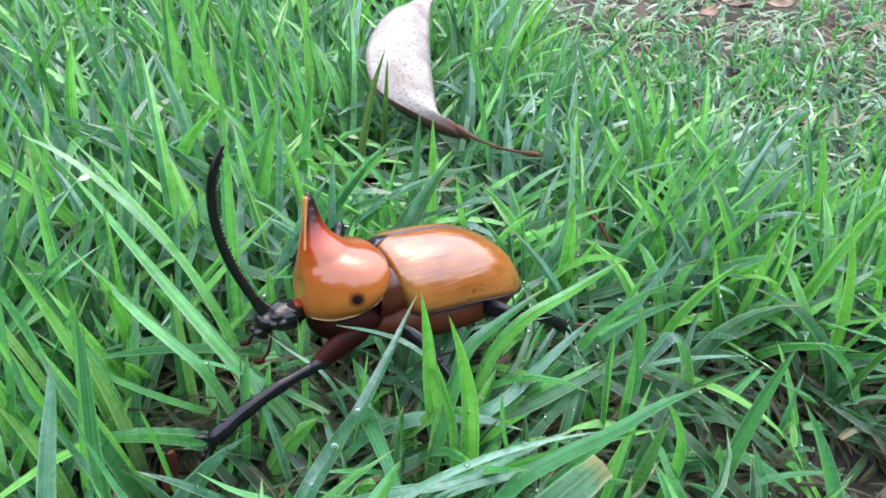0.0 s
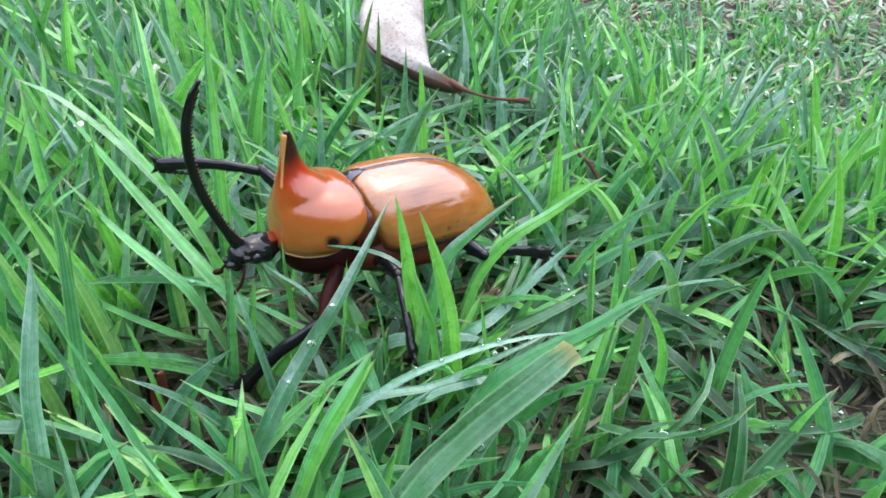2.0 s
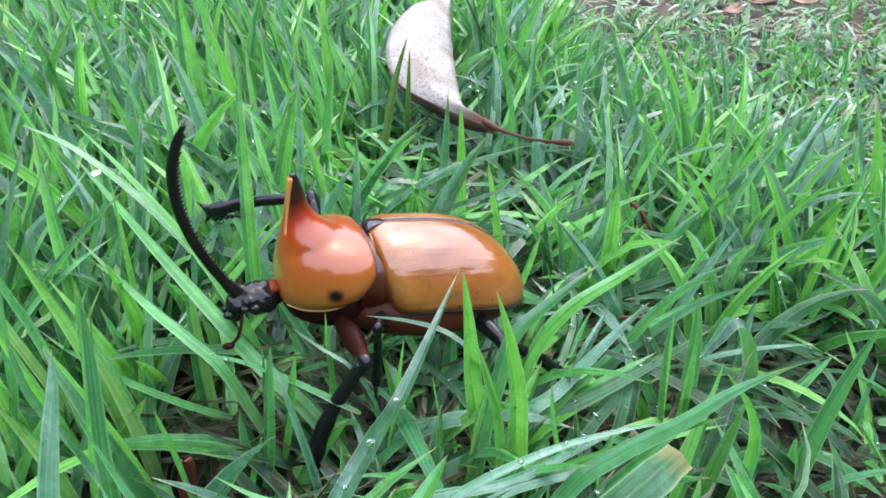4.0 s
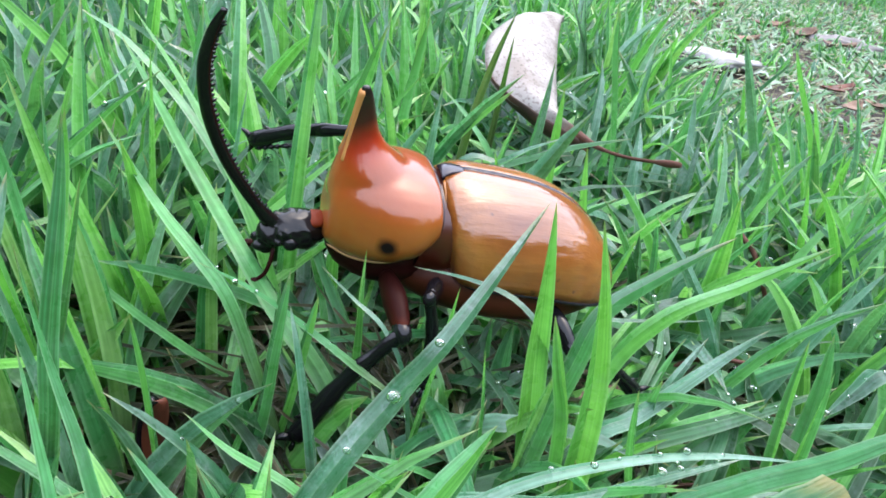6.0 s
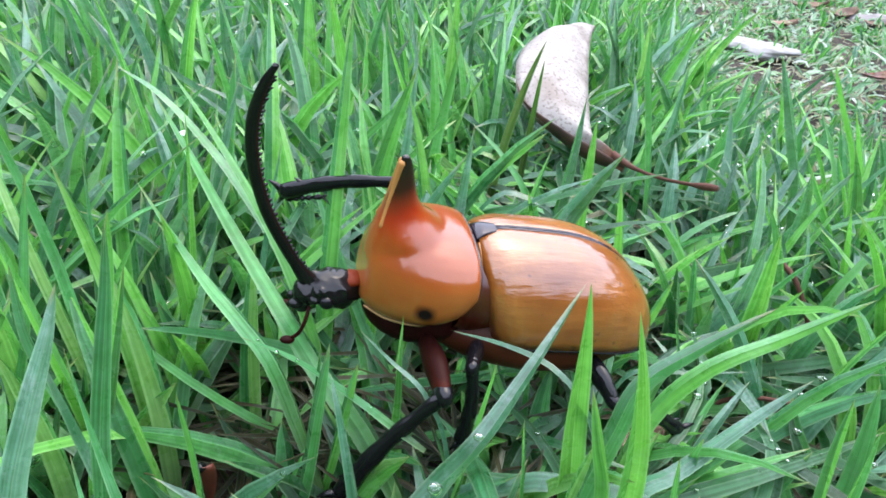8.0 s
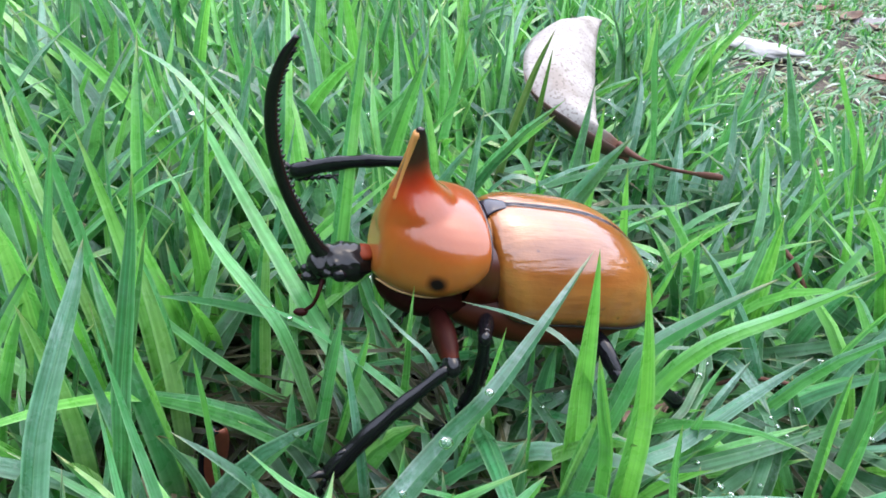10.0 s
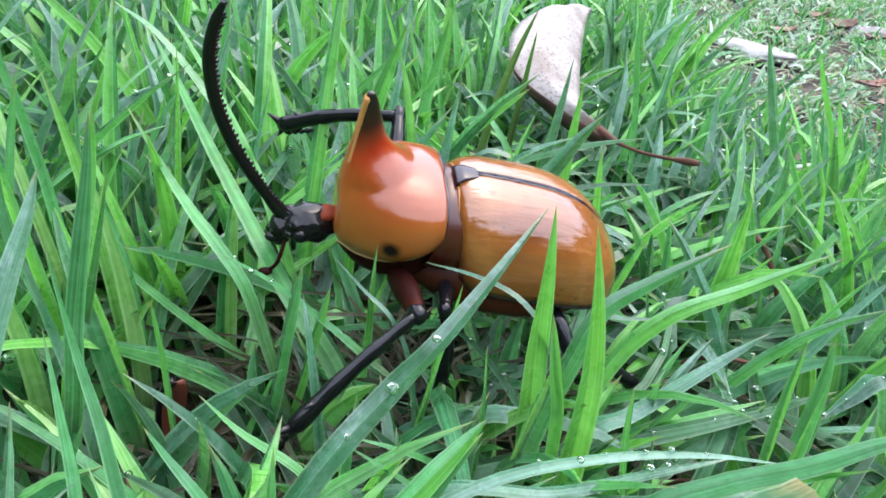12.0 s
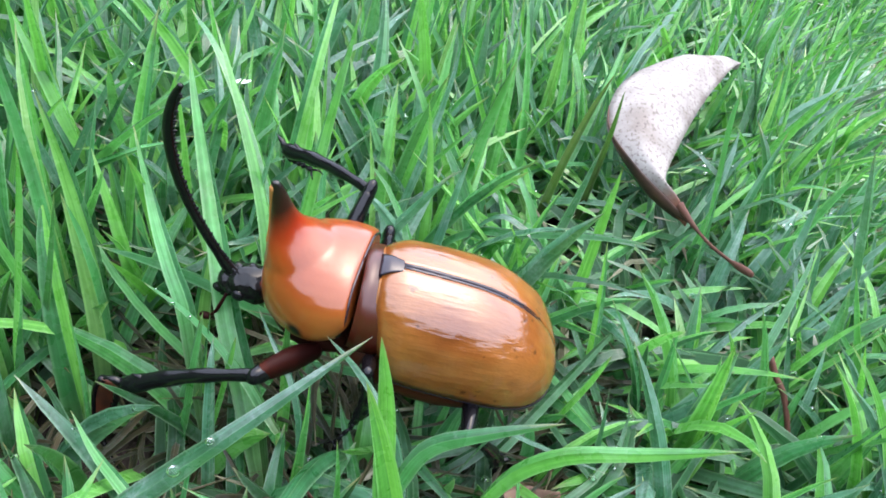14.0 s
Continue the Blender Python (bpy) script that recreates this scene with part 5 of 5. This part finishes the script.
def dry_leaf():
    """Fallen leaf arched over the grass, pale face up, brown half folded under, twig-like stalk."""
    thing = new("dry_leaf")
    tagged(thing, "pale dry leaf with brown specks and a reddish stalk on grass", "leaf")
    n, k = 40, 14
    left = spline([(2, 236, 30), (-5.5, 236.5, 32.8), (-18, 238.5, 37), (-31.5, 245, 42), (-36.8, 257, 49), (-37, 275, 52.5), (-33.5, 294, 54), (-26, 310, 54), (-15, 318, 52.5)], n)
    right = spline([(2, 236, 30), (-3, 237.5, 32.5), (-9, 240, 35.5), (-11.5, 252, 40), (-13.5, 268, 45), (-14.8, 285, 48.5), (-15.3, 300, 50.5), (-15.3, 311, 52), (-14.8, 318, 52.5)], n)
    verts, uvs = [], []
    for i in range(n):
        for j in range(k):
            q = j / (k - 1)
            p = left[i] * (1 - q) + right[i] * q
            arch = 3.0 * math.sin(math.pi * q) * math.sin(math.pi * i / (n - 1)) - 3.0 * (1 - q) ** 4
            wob = 0.8 * noise.noise(Vector((p[0] * 0.12, p[1] * 0.08, 4)))
            verts.append(Vector((p[0], p[1], p[2] + arch + wob)) * MM)
            uvs.append((q, i / (n - 1)))
    ob = mesh_object("blade", verts, grid_faces(n, k), LEAF, uvs, parent=thing)
    ob.modifiers.new("thick", "SOLIDIFY").thickness = 0.35 * MM
    ob["label"] = "pale grey-white leaf face with brown specks"
    verts = []
    m = 18
    for i in range(m):
        s = min(1.0, 0.08 + i / 9) * max(0.0, 1 - i / (m - 1)) ** 0.7
        for j in range(10):
            q = j / 9
            p = left[i] + np.array([0, 0, -0.9])
            verts.append(Vector((p[0] + 3.5 * q * s, p[1] + (6.0 * q - 2.5 * math.sin(3 * q)) * s, p[2] - 10.5 * q * s)) * MM)
    ob = mesh_object("folded_half", verts, grid_faces(m, 10), LEAF_BACK, parent=thing)
    ob.modifiers.new("thick", "SOLIDIFY").thickness = 0.35 * MM
    ob["label"] = "brown underside with shade in its colour"
    pts = spline([(-2, 237, 31.5), (4, 232, 30.5), (11, 222, 32.5), (18, 212, 36), (24, 206, 38.5)], 26)
    v, f = tube([Vector(q) * MM for q in pts], [(0.55 + 0.85 * max(0.0, 1 - i / 9) + (0.55 * math.sin(math.pi * (i - 19) / 7) if i > 19 else 0)) * MM for i in range(26)], 9, 0.7)
    mesh_object("stalk", v, f, BARK, parent=thing)["label"] = "reddish brown stalk"


dry_leaf()


def pale_stone(x, y, size, label, mat=STONE):
    v, f = ball((x, y, 0.004), (size, size * 0.6, size * 0.17), 12, 24, 0.5)
    tagged(mesh_object("stone", v, f, mat), label, "stone", group="stones on the worn patch")


pale_stone(0.098, 0.575, 0.029, "flat whitish stone on the worn patch")
pale_stone(0.235, 0.775, 0.034, "greyish flat stone on the worn patch", GREY_STONE)


def twig(points, r):
    pts = spline(points, 14)
    v, f = tube([Vector(q) * MM for q in pts], [r * MM * (1 - 0.4 * i / 13) for i in range(14)], 7)
    return tagged(mesh_object("twig", v, f, BARK), "thin reddish brown twig stuck in the grass", "twig")


def scrap():
    """Curled reddish scrap with a dark shiny rim and a stem, deep in the thatch."""
    thing = new("plant_scrap")
    tagged(thing, "curled reddish plant scrap with a dark shiny rim in grass", "plant scrap")
    rim = spline([(-60.6, 95.0, 20.5), (-62.4, 95.0, 17.5), (-63.3, 95.0, 13.0), (-62.6, 94.5, 8.0), (-59.8, 94, 3.6), (-55.5, 93, 2.0), (-51.5, 92, 2.4)], 24)
    v, f = tube([Vector(q) * MM for q in rim], [(0.75 - 0.25 * i / 23) * MM for i in range(24)], 8)
    mesh_object("rim", v, f, LEG, parent=thing)["label"] = "dark shiny rim"
    verts = []
    for i in range(13):
        p = rim[i]
        wide = 3.6 * math.sin(math.pi * (i + 0.5) / 13.5) ** 0.7
        for j in range(6):
            q = j / 5
            verts.append(Vector((p[0] + wide * q, p[1] + 1.6 * q * q, p[2] - 0.6 * q)) * MM)
    ob = mesh_object("face", verts, grid_faces(13, 6), SCRAP, parent=thing)
    ob.modifiers.new("thick", "SOLIDIFY").thickness = 0.3 * MM
    ob["label"] = "reddish brown hollow side"


SCRAP, _n, _l, _p = material("reddish_scrap", (0.16, 0.035, 0.015), 0.5)
_r = ramp(_n, [(0.3, (0.035, 0.010, 0.006)), (0.7, (0.12, 0.028, 0.012))])
_l.new(noise_node(_n, _l, 300.0, 4.0).outputs[0], _r.inputs[0])
_l.new(_r.outputs[0], _p.inputs["Base Color"])
scrap()


def dead_leaf(x, y, z, length, turn, mat, label):
    """Small curled piece of a dead leaf."""
    n, k = 14, 7
    verts = []
    for i in range(n):
        u = i / (n - 1)
        half = 0.26 * length * math.sin(math.pi * min(0.97, u + 0.03)) ** 0.7
        for j in range(k):
            v = 2 * j / (k - 1) - 1
            a, b = (u - 0.5) * length, v * half * (1 + 0.25 * noise.noise(Vector((x * 90, u * 6, v))))
            up = 0.10 * length * (2 * u - 1) ** 2 + 0.16 * length * v * v * u + 0.05 * length * noise.noise(Vector((u * 4, v * 2, x * 70)))
            verts.append((x + a * math.cos(turn) - b * math.sin(turn), y + a * math.sin(turn) + b * math.cos(turn), z + up))
    ob = mesh_object("dead_leaf", verts, grid_faces(n, k), mat)
    ob.modifiers.new("thick", "SOLIDIFY").thickness = 0.0004
    return tagged(ob, label, "petal" if mat.name == "petal" else "dead leaf", group="" if mat.name == "petal" else "dead leaves on the worn patch")


DEAD_LEAF, _n, _l, _p = material("dead_leaf", (0.14, 0.08, 0.05), 0.75)
_r = ramp(_n, [(0.3, (0.05, 0.028, 0.018)), (0.55, (0.14, 0.085, 0.058)), (0.75, (0.26, 0.19, 0.14))])
_l.new(noise_node(_n, _l, 70.0, 6.0).outputs[0], _r.inputs[0])
_l.new(_r.outputs[0], _p.inputs["Base Color"])
DEAD = "small curled brown dead leaf on the worn patch"
for x, y, z, size, turn in ((0.196, 0.77, 0.006, 0.05, 0.5), (0.225, 0.75, 0.005, 0.04, -0.4), (0.174, 0.80, 0.005, 0.05, 0.1), (0.157, 0.475, 0.008, 0.028, 0.9),
                            (0.217, 0.512, 0.006, 0.034, 0.2), (0.184, 0.505, 0.006, 0.03, -0.7), (0.24, 0.66, 0.005, 0.04, 1.2), (0.13, 0.68, 0.005, 0.036, 0.3),
                            (0.30, 0.80, 0.005, 0.055, 0.0), (0.12, 0.86, 0.005, 0.05, -0.2), (0.26, 0.47, 0.006, 0.03, 0.6)):
    dead_leaf(x, y, z, size * 0.7, turn, DEAD_LEAF, DEAD)
dead_leaf(0.162, 0.526, 0.007, 0.024, 0.4, SCRAP, "small reddish dead leaf scrap on the worn patch")
dead_leaf(0.010, 0.135, 0.011, 0.011, 0.7, DEAD_LEAF, "small curled brown dead leaf in the trodden grass")
dead_leaf(0.086, 0.315, 0.010, 0.010, 1.0, SCRAP, "small reddish dead leaf scrap in the lawn")
PETAL, _n, _l, _p = material("petal", (0.75, 0.75, 0.74), 0.6)
dead_leaf(-0.1015, 0.1655, 0.0435, 0.0042, 0.9, PETAL, "tiny white petal scrap caught on a grass blade")
twig([(35, 184, 35.1), (38, 183, 32), (41.7, 181.5, 29), (47, 180, 20), (52, 179, 6)], 0.8)
twig([(14, 112, 3), (22, 118, 8), (30, 121, 9), (38, 126, 6)], 0.5)
twig([(-14, 104, 2), (-13, 103, 10), (-15, 101, 20), (-17, 100, 24)], 0.5)
twig([(18, 150, 3), (26, 148, 16), (34, 143, 22), (40, 141, 22)], 0.6)

for _x0, _x1, _y0, _y1, _n in ((-0.95, 0.85, -0.27, -0.005, 17000), (-0.95, -0.265, -0.005, 0.1, 2600), (0.265, 0.85, -0.005, 0.1, 2200)):
    turf("lawn_grass", _n, _x0, _x1, _y0, _y1, 3, GRASS, "fresh green lawn grass round the open spot", wide=2.0, thin=0.0)



def motions():
    hind, fore, top = [], [], []
    for t, x, y, z, a, b, c, d, e, f, g, h, i in BEETLE:
        hind.append((t, pose(x * MM, y * MM, z * MM, a, b, c)))
        m = Matrix.Translation(PV) @ pose(0, 0, 0, d, e, f)
        fore.append((t, m))
        top.append((t, m @ Matrix.Translation(HV - PV) @ pose(0, 0, 0, g, h, i)))
    walk(beetle, hind)
    walk(thorax, fore)
    walk(head, top)
    for ob, tib, foot, upper, lower in LEGS:
        walk(ob, upper)
        walk(tib, lower)
        if foot:
            walk(foot, lower)


motions()
